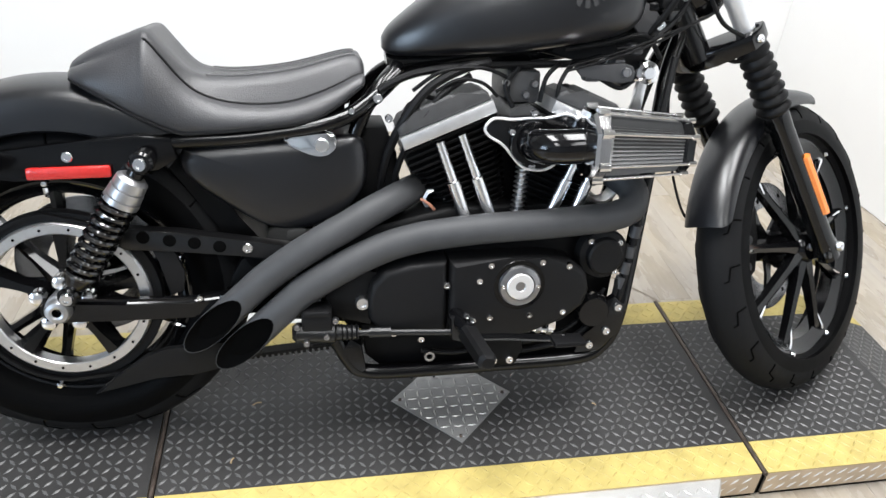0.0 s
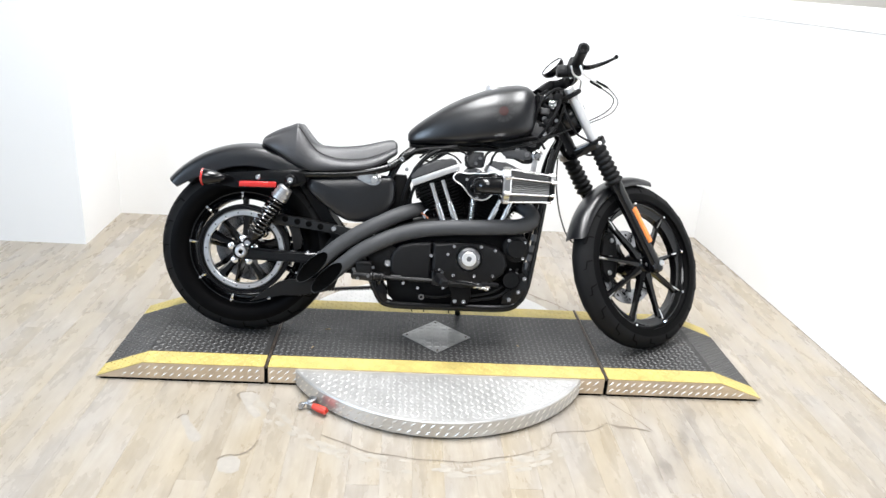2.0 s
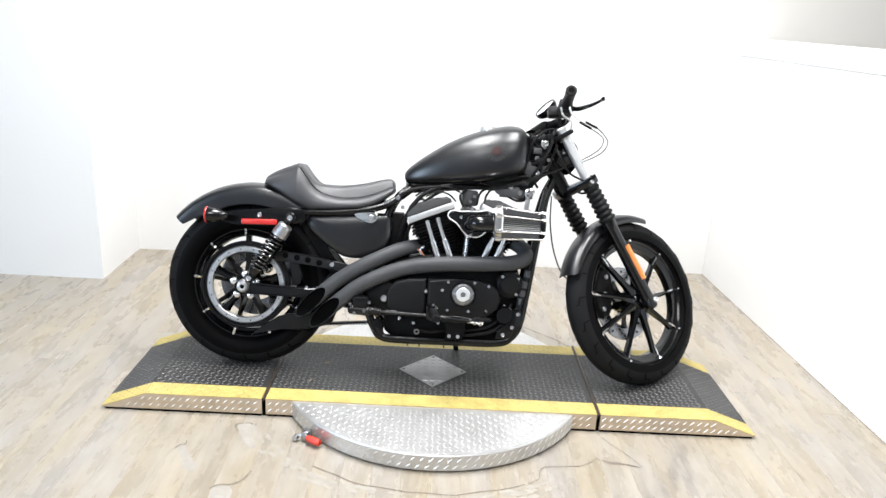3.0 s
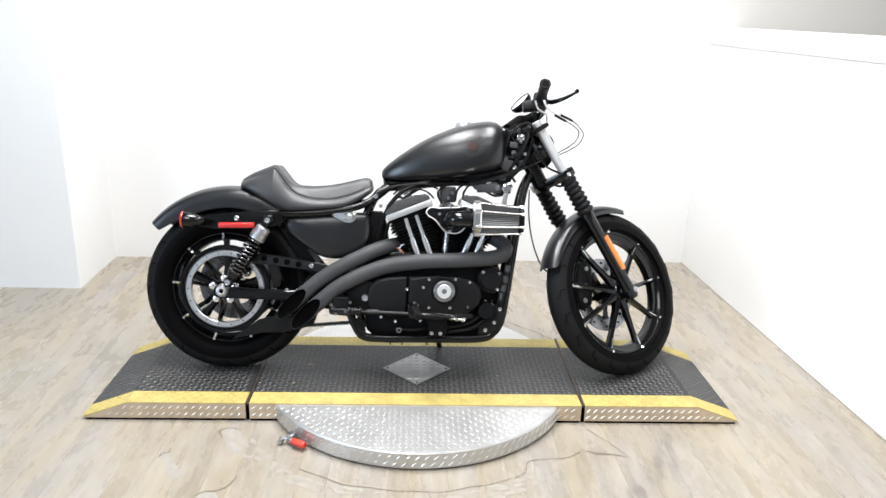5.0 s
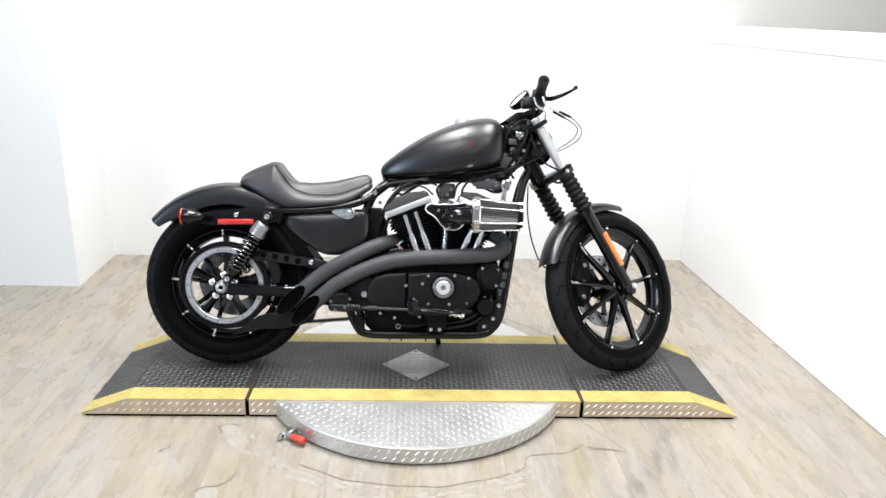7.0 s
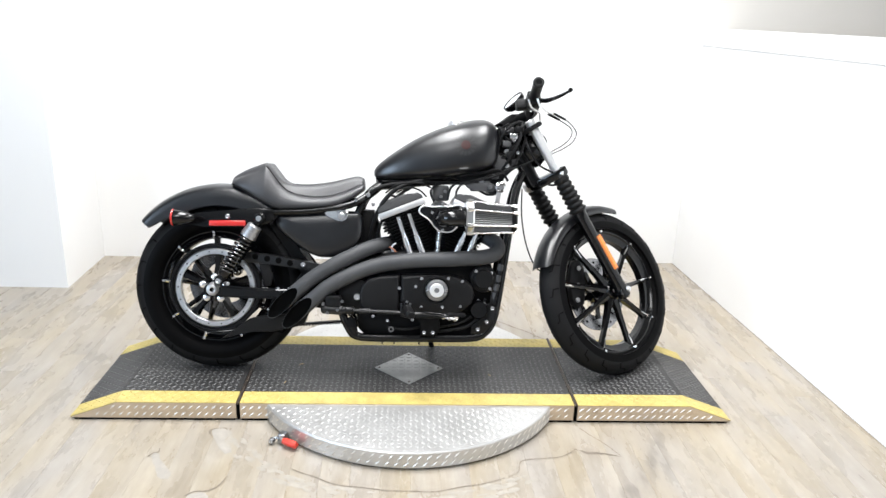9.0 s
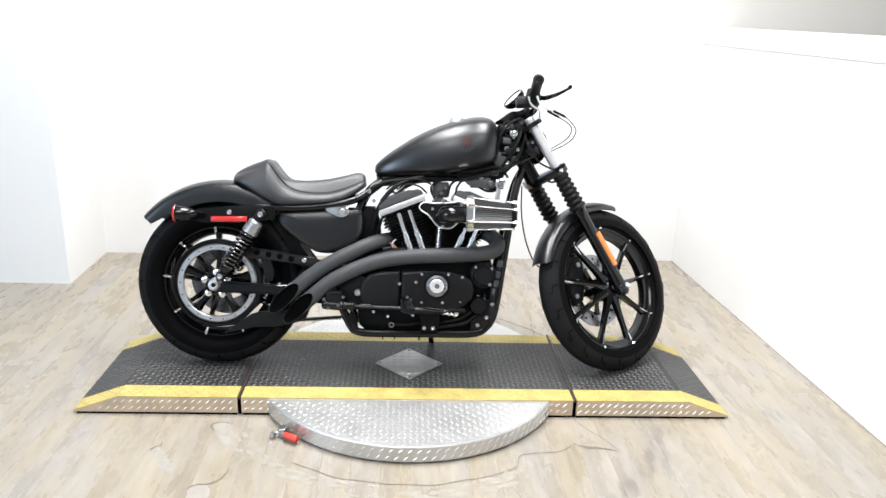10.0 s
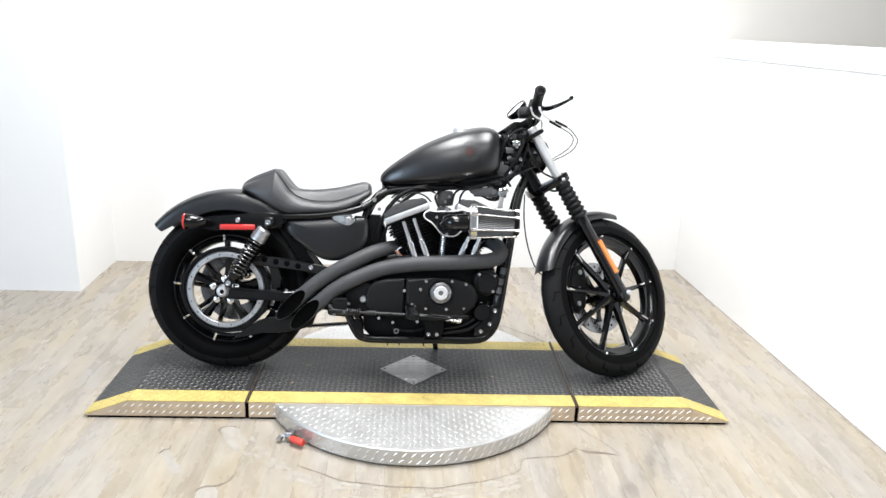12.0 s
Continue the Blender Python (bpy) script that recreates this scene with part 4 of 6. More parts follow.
bolt(0.575, -0.112, 0.655, 0.007)
bolt(0.510, -0.112, 0.668, 0.006)

# engine: crankcase, side covers
bp("crankcase", prism(bmesh.new(), [(0.45, 0.30), (0.50, 0.235), (0.60, 0.220), (0.95, 0.215), (1.03, 0.25), (1.045, 0.40), (1.02, 0.47), (0.90, 0.485), (0.70, 0.485), (0.55, 0.45), (0.46, 0.40)], -0.095, 0.15, 0.012), M_INNER, None, "black engine crankcase")
bm = bmesh.new()
prism(bm, [(0.533, 0.322), (0.541, 0.352), (0.566, 0.377), (0.613, 0.389), (0.682, 0.394), (0.6835, 0.244), (0.61, 0.242), (0.56, 0.250), (0.535, 0.280)], -0.152, -0.082, 0.012, seg=4)
sc = bp("sprocket_cover", bm, M_WRINKLE, None, "black sprocket cover")
bm = bmesh.new()
prism(bm, [(0.687, 0.394), (0.80, 0.398), (0.875, 0.396), (0.925, 0.386), (0.955, 0.362), (0.965, 0.325), (0.955, 0.292), (0.916, 0.260), (0.845, 0.234), (0.800, 0.229), (0.745, 0.235), (0.687, 0.244)], -0.155, -0.082, 0.012, seg=4)
gc = bp("gearcase_cover", bm, M_WRINKLE, None, "black gearcase cover")
bm = bmesh.new()
prism(bm, [(0.465, 0.275), (0.540, 0.253), (0.556, 0.365), (0.526, 0.376), (0.446, 0.336)], -0.122, -0.072, 0.01)
bp("cover_bracket", bm, M_WRINKLE, None)
bolt(0.524, -0.124, 0.306, 0.0135, None, M_ALLOY, h=0.010)
TC = Matrix.Translation((0.822, -0.155, 0.3425))
bm = bmesh.new()
lathe(bm, [(0.040, -0.001), (0.050, -0.001), (0.054, 0.004), (0.054, 0.02), (0.040, 0.02)], TC, 40, True)
bp("timer_recess", bm, M_FRAME, gc)
bm = bmesh.new()
lathe(bm, [(0.0275, -0.0075), (0.0285, -0.0095), (0.0305, -0.0095), (0.039, -0.007), (0.0415, -0.003), (0.0415, 0.004), (0.0275, 0.004)], TC, 44, True)
bp("timer_ring", bm, M_BAR, gc, "grey turned outer ring")
bm = bmesh.new()
lathe(bm, [(0.0095, -0.0085), (0.0105, -0.0105), (0.0245, -0.0105), (0.0265, -0.009), (0.0270, -0.006), (0.0270, 0.004), (0.0095, 0.004)], TC, 44, True)
timer = bp("timer_cover", bm, M_BRIGHT, gc, "bright machined round timer cover")
bm = bmesh.new()
lathe(bm, [(0, -0.0075), (0.0095, -0.0075), (0.0096, 0.002)], TC, 24)
bp("timer_boss", bm, M_BAR, timer)
for s in (-1, 1):
    bolt(0.822 + s * 0.0345, -0.1635, 0.343, 0.0045, timer, M_CHROME, h=0.004)
for x, z in ((0.764, 0.386), (0.864, 0.389), (0.917, 0.379), (0.743, 0.355), (0.766, 0.278), (0.912, 0.283), (0.845, 0.280)):
    bolt(x, -0.155, z, 0.0068, gc)
bolt(0.6815, -0.152, 0.347, 0.0072, sc)
bolt(0.699, -0.154, 0.286, 0.0050, gc)
bm = bmesh.new()
lathe(bm, [(0, -0.165), (0.032, -0.165), (0.036, -0.162), (0.038, -0.150), (0.049, -0.147), (0.052, -0.142), (0.052, -0.10), (0, -0.10)], Matrix.Translation((1.000, 0.028, 0.385)), 36)
oc = bp("oil_pump_cover", bm, M_WRINKLE, None, "black round front cover")
for x, z in ((0.970, 0.415), (1.030, 0.410), (1.0255, 0.350), (0.983, 0.302)):
    bolt(x, -0.120, z, 0.0070, oc)
bm = bmesh.new()
lathe(bm, [(0, -0.16), (0.030, -0.16), (0.037, -0.15), (0.038, -0.06), (0, -0.06)], Matrix.Translation((0.985, 0.02, 0.268)), 28)
bp("oil_filter", bm, M_GLOSS, None, "gloss black oil filter")
bm = bmesh.new()
prism(bm, [(0.955, 0.175), (1.010, 0.178), (1.048, 0.225), (1.050, 0.280), (1.028, 0.300), (1.012, 0.290), (1.000, 0.235), (0.960, 0.212)], -0.134, -0.116, 0.004)
fm = bp("front_engine_mount", bm, M_FRAME, None)
for x, z in ((1.036, 0.276), (1.0165, 0.224), (0.9835, 0.194)):
    bolt(x, -0.134, z, 0.0085, fm)


bm = bmesh.new()
prism(bm, [(0.27, 0.33), (0.30, 0.27), (0.36, 0.25), (0.50, 0.235), (0.52, 0.30), (0.50, 0.40), (0.40, 0.40), (0.30, 0.38)], -0.066, 0.05, 0.008)
bp("gearbox_rear", bm, M_INNER, None, "black rear of the gearbox")
bm = bmesh.new()
prism(bm, [(0.52, 0.25), (0.530, 0.180), (0.560, 0.152), (0.62, 0.139), (0.985, 0.139), (1.015, 0.165), (1.035, 0.25)], -0.104, 0.10, 0.008)
bp("engine_sump", bm, M_INNER, None, "black engine underside")
# Added block that darkens the see-through gap behind the hoses.
bm = bmesh.new()
prism(bm, [(0.50, 0.45), (0.61, 0.46), (0.595, 0.58), (0.575, 0.63), (0.53, 0.63), (0.51, 0.58)], -0.06, 0.06, 0.008)
bp("hose_backing_filler", bm, M_INNER, None, "dark filler block behind the hoses")


# Added block that keeps the space between the cylinders dark.
bm = bmesh.new()
prism(bm, [(0.745, 0.44), (0.895, 0.44), (0.895, 0.60), (0.745, 0.60)], -0.010, 0.050, 0.006)
bp("valley_filler", bm, M_INNER, None, "dark filler block between the cylinders")


# the two cylinders, 45 degrees apart
def cylinder(lean):
    base = Vector((0.806 if lean < 0 else 0.836, 0, 0.345))
    T = Matrix.Translation(base) @ pose(0, 0, 0, 0, lean)
    bm = bmesh.new()
    loft(bm, [[(sx * h, sy * h, z) for sx, sy in ((-1, -1), (1, -1), (1, 1), (-1, 1))] for z, h in ((0.10, 0.050), (0.185, 0.064), (0.27, 0.078))])
    bm.transform(T)
    barrel = bp("cylinder_barrel", bm, M_INNER, None, "black finned cylinder")
    for k in range(11):
        z = 0.125 + k * 0.0125
        hx, hy, c = 0.062 + 0.0026 * k, 0.066 + 0.0026 * k, 0.022
        bm = bmesh.new()
        prism(bm, [(-hx + c, -hy), (hx - c, -hy), (hx, -hy + c), (hx, hy - c), (hx - c, hy), (-hx + c, hy), (-hx, hy - c), (-hx, -hy + c)], z - 0.0022, z + 0.0022, 0.001, "xy", 1)
        bm.transform(T)
        bp("fin", bm, M_INNER, barrel)
    for k in range(4):
        z = 0.262 + k * 0.013
        bm = bmesh.new()
        box(bm, (-0.096 + 0.002 * k, -0.098, z - 0.0028), (0.096 - 0.002 * k, 0.098, z + 0.0028), 0.0015, T)
        bp("fin", bm, M_INNER, barrel)
    bm = bmesh.new()
    box(bm, (-0.078, -0.082, 0.252), (0.078, 0.082, 0.312), 0.006, T)
    bp("cylinder_head", bm, M_INNER, barrel, "black finned cylinder head")
    bm = bmesh.new()
    prism(bm, [(-0.091, 0.309), (0.091, 0.309), (0.091, 0.333), (-0.091, 0.333)], -0.114, 0.02, 0.004)
    bm.transform(T)
    bp("rocker_box", bm, M_BAND, barrel, "silver rocker box base")
    bm = bmesh.new()
    prism(bm, [(-0.089, 0.333), (0.089, 0.333), (0.088, 0.347), (0.076, 0.358), (0.034, 0.360), (0.026, 0.371), (-0.038, 0.371), (-0.046, 0.360), (-0.076, 0.358), (-0.088, 0.347)], -0.108, -0.010, 0.007, seg=3)
    bm.transform(T)
    cv = bp("rocker_cover", bm, M_COVERTOP, barrel, "black rocker cover")
    for x, y in ((-0.07, -0.09), (0.055, -0.09), (-0.07, -0.03), (0.055, -0.03)):
        bm = bmesh.new()
        lathe(bm, [(0, 0.010), (0.004, 0.010), (0.006, 0.006), (0.007, 0)], T @ Matrix.Translation((x, y, 0.353)) @ pose(0, 0, 0, 90) @ Matrix.Scale(-1, 4, (0, 1, 0)), 10)
        bp("bolt", bm, M_CHROME, cv)
    return barrel


cyl_r = cylinder(-22.5)
cyl_f = cylinder(22.5)
for a, b, owner in (((0.669, 0.610), (0.727, 0.450), cyl_r), ((0.710, 0.624), (0.776, 0.450), cyl_r), ((0.945, 0.606), (0.883, 0.455), cyl_f), ((0.980, 0.590), (0.932, 0.455), cyl_f)):
    a, b = Vector((a[0], -0.100, a[1])), Vector((b[0], -0.102, b[1]))
    bm = bmesh.new()
    tube(bm, [a, a.lerp(b, 0.46), a.lerp(b, 0.47), a.lerp(b, 0.58), a.lerp(b, 0.60), b], (0.0092, 0.0094, 0.0122, 0.0125, 0.0125, 0.0125), 14, 0)
    bp("pushrod_tube", bm, M_SATIN, owner, "chrome pushrod tube")
    bm = bmesh.new()
    tube(bm, [b, b.lerp(a, 0.07)], 0.016, 12, 0)
    bp("tappet_block", bm, M_WRINKLE, owner)
# corrugated bright tube between the cylinders
bm = bmesh.new()
for k in range(10):
    lathe(bm, [(0.008, -0.003), (0.0140, 0), (0.008, 0.003)], Matrix.Translation((0.822 + 0.0006 * k, -0.104, 0.478 + k * 0.0092)) @ pose(0, 0, 0, 90), 14)
tube(bm, [(0.8215, -0.104, 0.465), (0.829, -0.104, 0.59)], 0.0065, 10, 0)
bp("breather_hose", bm, M_ALLOY, None, "chrome ribbed hose")

# intake: backing plate, elbow, tapered filter
plate = spline([(x, z, 0) for x, z in ((0.748, 0.640), (0.764, 0.656), (0.798, 0.654), (0.830, 0.656), (0.864, 0.657), (0.900, 0.663), (0.922, 0.648), (0.914, 0.612), (0.876, 0.565), (0.836, 0.561), (0.813, 0.573), (0.783, 0.607), (0.755, 0.625))], 5, True)
bm = bmesh.new()
prism(bm, plate, -0.122, -0.078, 0.003)
bk = bp("intake_plate", bm, M_GLOSS, None, "black intake plate with a polished rim")
bm = bmesh.new()
tube(bm, [(p.x, -0.122, p.y) for p in plate] + [(plate[0].x, -0.122, plate[0].y)], 0.0027, 8, 0)
bp("plate_rim", bm, M_BRIGHT, bk, "polished rim")
bm = bmesh.new()
tube(bm, [(0.836, -0.100, 0.611), (0.838, -0.135, 0.611), (0.848, -0.160, 0.613), (0.872, -0.174, 0.615), (0.935, -0.177, 0.618)], 0.0315, 24, 6)
elbow = bp("intake_elbow", bm, M_GLOSS, None, "gloss black intake elbow")
bm = bmesh.new()
lathe(bm, [(0.030, -0.006), (0.040, -0.006), (0.042, 0), (0.042, 0.008), (0.030, 0.008)], Matrix.Translation((0.836, -0.126, 0.611)), 28, True)
bp("elbow_flange", bm, M_GLOSS, elbow)
for x, z in ((0.797, 0.632), (0.838, 0.570), (0.836, 0.667)):
    bolt(x, -0.126, z, 0.0065, bk)

# tapered eight-sided filter: chrome collar, pleats between the cage bars, end cap
FY = -0.177


def octagon(x, half, zc):
    """Eight corners of a flattened octagon round the filter's axis."""
    k = half * 0.49
    return [Vector((x, FY + a, zc + b)) for a, b in ((-half, -k), (-half, k), (-k, half), (k, half), (half, k), (half, -k), (k, -half), (-k, -half))]


def ring_box(x, y0, y1, z0, z1, ch):
    return [(x, y0 + ch, z0), (x, y1 - ch, z0), (x, y1, z0 + ch), (x, y1, z1 - ch), (x, y1 - ch, z1), (x, y0 + ch, z1), (x, y0, z1 - ch), (x, y0, z0 + ch)]


bm = bmesh.new()
loft(bm, [octagon(x, h, 0.622) for x, h in ((0.914, 0.040), (0.918, 0.056), (0.924, 0.061), (0.942, 0.061), (0.948, 0.056))])
flt = bp("air_filter", bm, M_CHROME, None, "tapered pleated air filter in a chrome cage", smooth=20)


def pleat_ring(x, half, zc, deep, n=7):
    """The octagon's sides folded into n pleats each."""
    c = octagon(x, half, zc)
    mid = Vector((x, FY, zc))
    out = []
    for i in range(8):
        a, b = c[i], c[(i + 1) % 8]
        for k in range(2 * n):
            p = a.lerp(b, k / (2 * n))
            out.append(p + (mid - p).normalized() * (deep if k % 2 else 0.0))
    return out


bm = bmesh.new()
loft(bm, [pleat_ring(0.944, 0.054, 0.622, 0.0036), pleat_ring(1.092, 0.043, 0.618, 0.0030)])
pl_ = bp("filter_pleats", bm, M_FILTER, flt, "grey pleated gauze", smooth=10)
# Every second fold face takes a darker gauze: the pleats' shade is painted on.
pl_.data.materials.append(material("gauze_fold_shade", (0.045, 0.045, 0.045), 0.5, vary=0.2, scale=200))
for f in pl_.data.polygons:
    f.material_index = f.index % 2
bm = bmesh.new()
loft(bm, [octagon(x, h, 0.618) for x, h in ((1.086, 0.044), (1.090, 0.0475), (1.102, 0.0475), (1.107, 0.042), (1.107, 0.015))])
bp("filter_cap", bm, M_GLOSS, flt, "black end cap", smooth=20)
for a, b in zip(octagon(0.936, 0.0595, 0.622), octagon(1.104, 0.0480, 0.618)):
    bm = bmesh.new()
    tube(bm, [a, b], 0.0030, 8, 0)
    bp("cage_bar", bm, M_SATIN, flt)
    bm = bmesh.new()
    tube(bm, [b - Vector((0.010, 0, 0)), b + Vector((0.004, 0, 0))], 0.0052, 6, 0)
    bp("cage_nut", bm, M_CHROME, flt)
    bm = bmesh.new()
    tube(bm, [a - Vector((0.012, 0, 0)), a + Vector((0.008, 0, 0))], 0.0085, 10, 0)
    bp("collar_boss", bm, M_CHROME, flt)

# exhaust pipes with slashed open ends
def pipe(pts, r, cut, label):
    path = spline(pts, 8)
    bm = bmesh.new()
    rings = []
    n = 22
    u = Vector((0.2, 0, 1))
    face = Vector((-0.08, -0.97, 0.16)).normalized()
    for i, p in enumerate(path):
        t = (path[min(i + 1, len(path) - 1)] - path[max(i - 1, 0)]).normalized()
        u = (u - t * u.dot(t)).normalized()
        w = t.cross(u)
        ring_ = []
        for k in range(n):
            a = 2 * math.pi * k / n
            o = u * math.cos(a) + w * math.sin(a)
            q = p + o * r
            if i == len(path) - 1:
                q -= t * cut * (0.5 + 0.5 * o.dot(face))
            ring_.append(q)
        rings.append(ring_)
    rings = rings[:-15] + [rings[-1]]
    last = rings[-1]
    t = (path[-1] - path[-2]).normalized()
    mid = sum(last, Vector()) / n
    inner = [mid + (q - mid) * 0.972 for q in last]
    loft(bm, rings + [inner], caps=False)
    ob = bp("exhaust_pipe", bm, M_PIPE, None, label, smooth=50)
    # Shallow bore lined near-black: the darkness of the hollow pipe is painted.
    bm = bmesh.new()
    axis = (path[-1] - path[-16]).normalized()
    floor_ring = [mid + (q - mid) * 0.86 - axis * 0.03 for q in last]
    loft(bm, [inner, floor_ring], caps=False)
    bm.faces.new([bm.verts.new(q) for q in floor_ring])
    bp("pipe_bore", bm, M_DARK, ob, "dark open pipe end")
    return ob


pipe([(0.668, -0.004, 0.502), (0.645, -0.022, 0.504), (0.618, -0.050, 0.502), (0.582, -0.082, 0.494), (0.540, -0.104, 0.479), (0.500, -0.116, 0.459), (0.460, -0.124, 0.439), (0.420, -0.129, 0.416), (0.380, -0.131, 0.390), (0.340, -0.133, 0.360), (0.303, -0.138, 0.329), (0.190, -0.146, 0.223)], 0.0280, 0.16, "matte grey rear exhaust pipe with a slashed end")
pipe([(0.985, -0.030, 0.545), (1.015, -0.060, 0.540), (1.050, -0.100, 0.515), (1.042, -0.130, 0.486), (1.000, -0.139, 0.471), (0.930, -0.140, 0.464), (0.860, -0.140, 0.459), (0.750, -0.136, 0.452), (0.660, -0.128, 0.440), (0.620, -0.125, 0.432), (0.580, -0.126, 0.4215), (0.540, -0.129, 0.407), (0.500, -0.135, 0.390), (0.455, -0.141, 0.367), (0.415, -0.143, 0.342), (0.378, -0.146, 0.314), (0.246, -0.153, 0.188)], 0.0285, 0.16, "matte grey front exhaust pipe with a slashed end")
for x, y, z, r in ((1.000, -0.075, 0.512, 0.030), (0.668, -0.062, 0.488, 0.017)):
    bm = bmesh.new()
    for k in range(5):
        lathe(bm, [(r, -0.003), (r + 0.006, 0), (r, 0.003)], Matrix.Translation((x, y + 0.009 * k, z)), 24)
    bp("exhaust_flange", bm, M_BAND, None, "bright ribbed exhaust flange")
M_COPPER = material("copper_wire", (0.50, 0.22, 0.14), 0.4, metal=0.5, vary=0.2, scale=80)
bm = bmesh.new()
tube(bm, [(0.640, -0.075, 0.494), (0.655, -0.085, 0.486), (0.672, -0.082, 0.468), (0.690, -0.070, 0.458)], 0.0032, 8, 4)
bp("sensor_wire", bm, M_COPPER, None, "copper red sensor wire at the exhaust port")

# foot controls
M_CAST = material("dull_cast_metal", (0.0055, 0.0055, 0.006), 0.32, metal=0.15, vary=0.3, scale=60, bump=0.2)
bm = bmesh.new()
tube(bm, [(0.515, -0.155, 0.258), (0.60, -0.160, 0.257), (0.70, -0.170, 0.257)], 0.0062, 10, 3)
tube(bm, [(0.535, -0.156, 0.258), (0.575, -0.158, 0.258)], 0.010, 10, 0)
bp("brake_rod", bm, M_CAST, None, "dull steel rear brake rod")
bm = bmesh.new()
tube(bm, [(0.392, -0.15, 0.262), (0.400, -0.15, 0.262), (0.470, -0.152, 0.259), (0.474, -0.152, 0.259), (0.515, -0.154, 0.258)], (0.012, 0.019, 0.020, 0.016, 0.013), 16, 0)
mc = bp("rear_master_cylinder", bm, M_CAST, None, "dull grey rear brake cylinder")
bm = bmesh.new()
box(bm, (0.410, -0.172, 0.272), (0.466, -0.128, 0.312), 0.006)
box(bm, (0.414, -0.176, 0.303), (0.462, -0.124, 0.313), 0.003)
bp("reservoir", bm, M_WRINKLE, mc, "black brake fluid reservoir")
for x, z in ((0.472, 0.294), (0.402, 0.284), (0.455, 0.262), (0.418, 0.250)):
    bolt(x, -0.172, z, 0.006, mc, M_BAR)
for k in range(4):
    bm = bmesh.new()
    lathe(bm, [(0.012, -0.003), (0.0175, 0), (0.012, 0.003)], Matrix.Translation((0.484 + 0.009 * k, -0.153, 0.2585)) @ pose(0, 0, 0, 0, 0, 90), 14)
    bp("boot_fold", bm, M_RUBBER, mc)
bm = bmesh.new()
prism(bm, [(0.686, 0.290), (0.705, 0.298), (0.722, 0.286), (0.726, 0.250), (0.712, 0.238), (0.690, 0.244)], -0.180, -0.150, 0.005)
bp("rod_clevis", bm, M_CAST, None, "dull steel rod clevis")
bolt(0.706, -0.182, 0.270, 0.008, None, M_BAR)
bm = bmesh.new()
tube(bm, [(0.70, -0.15, 0.285), (0.715, -0.215, 0.278)], 0.016, 12, 0)
mount = bp("footpeg_mount", bm, M_GLOSS, None)
bm = bmesh.new()
loft(bm, [ring_box(y, *q, 0.006) for y, q in ((0, (-0.02, 0.012, -0.016, 0.016)),)] * 1 + [ring_box(0.105, -0.018, 0.014, -0.013, 0.015, 0.006), ring_box(0.112, -0.012, 0.010, -0.009, 0.010, 0.005)])
bm.transform(Matrix.Translation((0.716, -0.215, 0.276)) @ pose(0, 0, 0, 0, 12, 0) @ pose(0, 0, 0, 0, 0, -84))
bp("footpeg", bm, M_RUBBER, None, "black rubber footpeg")
for x, z in ((0.712, 0.303), (0.724, 0.294)):
    bolt(x, -0.196, z, 0.006, mount)
bm = bmesh.new()
prism(bm, [(0.775, 0.285), (0.83, 0.262), (0.84, 0.20), (0.825, 0.165), (0.765, 0.165), (0.770, 0.215), (0.735, 0.262)], -0.150, -0.128, 0.005)
br = bp("peg_bracket", bm, M_INNER, None, "black footpeg bracket")
for x in (0.779, 0.812):
    bolt(x, -0.152, 0.181, 0.0085, br)
bm = bmesh.new()
tube(bm, [(0.735, -0.205, 0.262), (0.79, -0.210, 0.262), (0.86, -0.215, 0.258), (0.895, -0.235, 0.268)], 0.007, 8, 5)
bp("brake_pedal", bm, M_GLOSS, None, "black brake pedal")
bm = bmesh.new()
box(bm, (0.865, -0.265, 0.262), (0.925, -0.225, 0.272), 0.003)
bp("pedal_pad", bm, M_RUBBER, None)
bm = bmesh.new()
prism(bm, [(0.50, 0.16), (0.515, 0.15), (0.53, 0.165), (0.52, 0.22), (0.50, 0.235), (0.485, 0.21)], -0.135, -0.105, 0.004)
bp("rear_mount", bm, M_FRAME, None)
for x in (0.62, 0.665, 0.76):
    bm = bmesh.new()
    tube(bm, [(x, -0.11, 0.150), (x + 0.003, -0.11, 0.125)], 0.0025, 6, 0)
    bp("cable_tie", bm, M_RUBBER, None)
# hoses and fittings along the lower frame rail
for pts, r in (([(0.825, -0.118, 0.178), (0.88, -0.120, 0.186), (0.945, -0.122, 0.203), (1.000, -0.122, 0.250), (1.030, -0.12, 0.290), (1.038, -0.115, 0.330)], 0.0062),
               ([(0.80, -0.115, 0.19), (0.87, -0.118, 0.202), (0.93, -0.118, 0.220), (0.985, -0.118, 0.265), (1.012, -0.115, 0.31)], 0.0045),
               ([(0.64, -0.118, 0.192), (0.70, -0.12, 0.185), (0.74, -0.12, 0.19), (0.78, -0.118, 0.20)], 0.005)):
    bm = bmesh.new()
    tube(bm, pts, r, 8, 6)
    bp("hose", bm, M_RUBBER, None, "black hose along the lower frame rail")
bm = bmesh.new()
tube(bm, [(0.838, -0.130, 0.240), (0.905, -0.130, 0.229)], 0.0065, 10, 0)
fit_ = bp("oil_line_fitting", bm, M_SATIN, None, "bright oil line fitting")
for k in range(3):
    bm = bmesh.new()
    tube(bm, [(0.848 + 0.022 * k, -0.130, 0.2385 - 0.0036 * k), (0.857 + 0.022 * k, -0.130, 0.237 - 0.0036 * k)], 0.0095, 6, 0)
    bp("line_nut", bm, M_BAR, fit_)
bm = bmesh.new()
box(bm, (0.893, -0.138, 0.232), (0.909, -0.124, 0.262), 0.003)
bp("bright_clip", bm, M_SATIN, fit_)
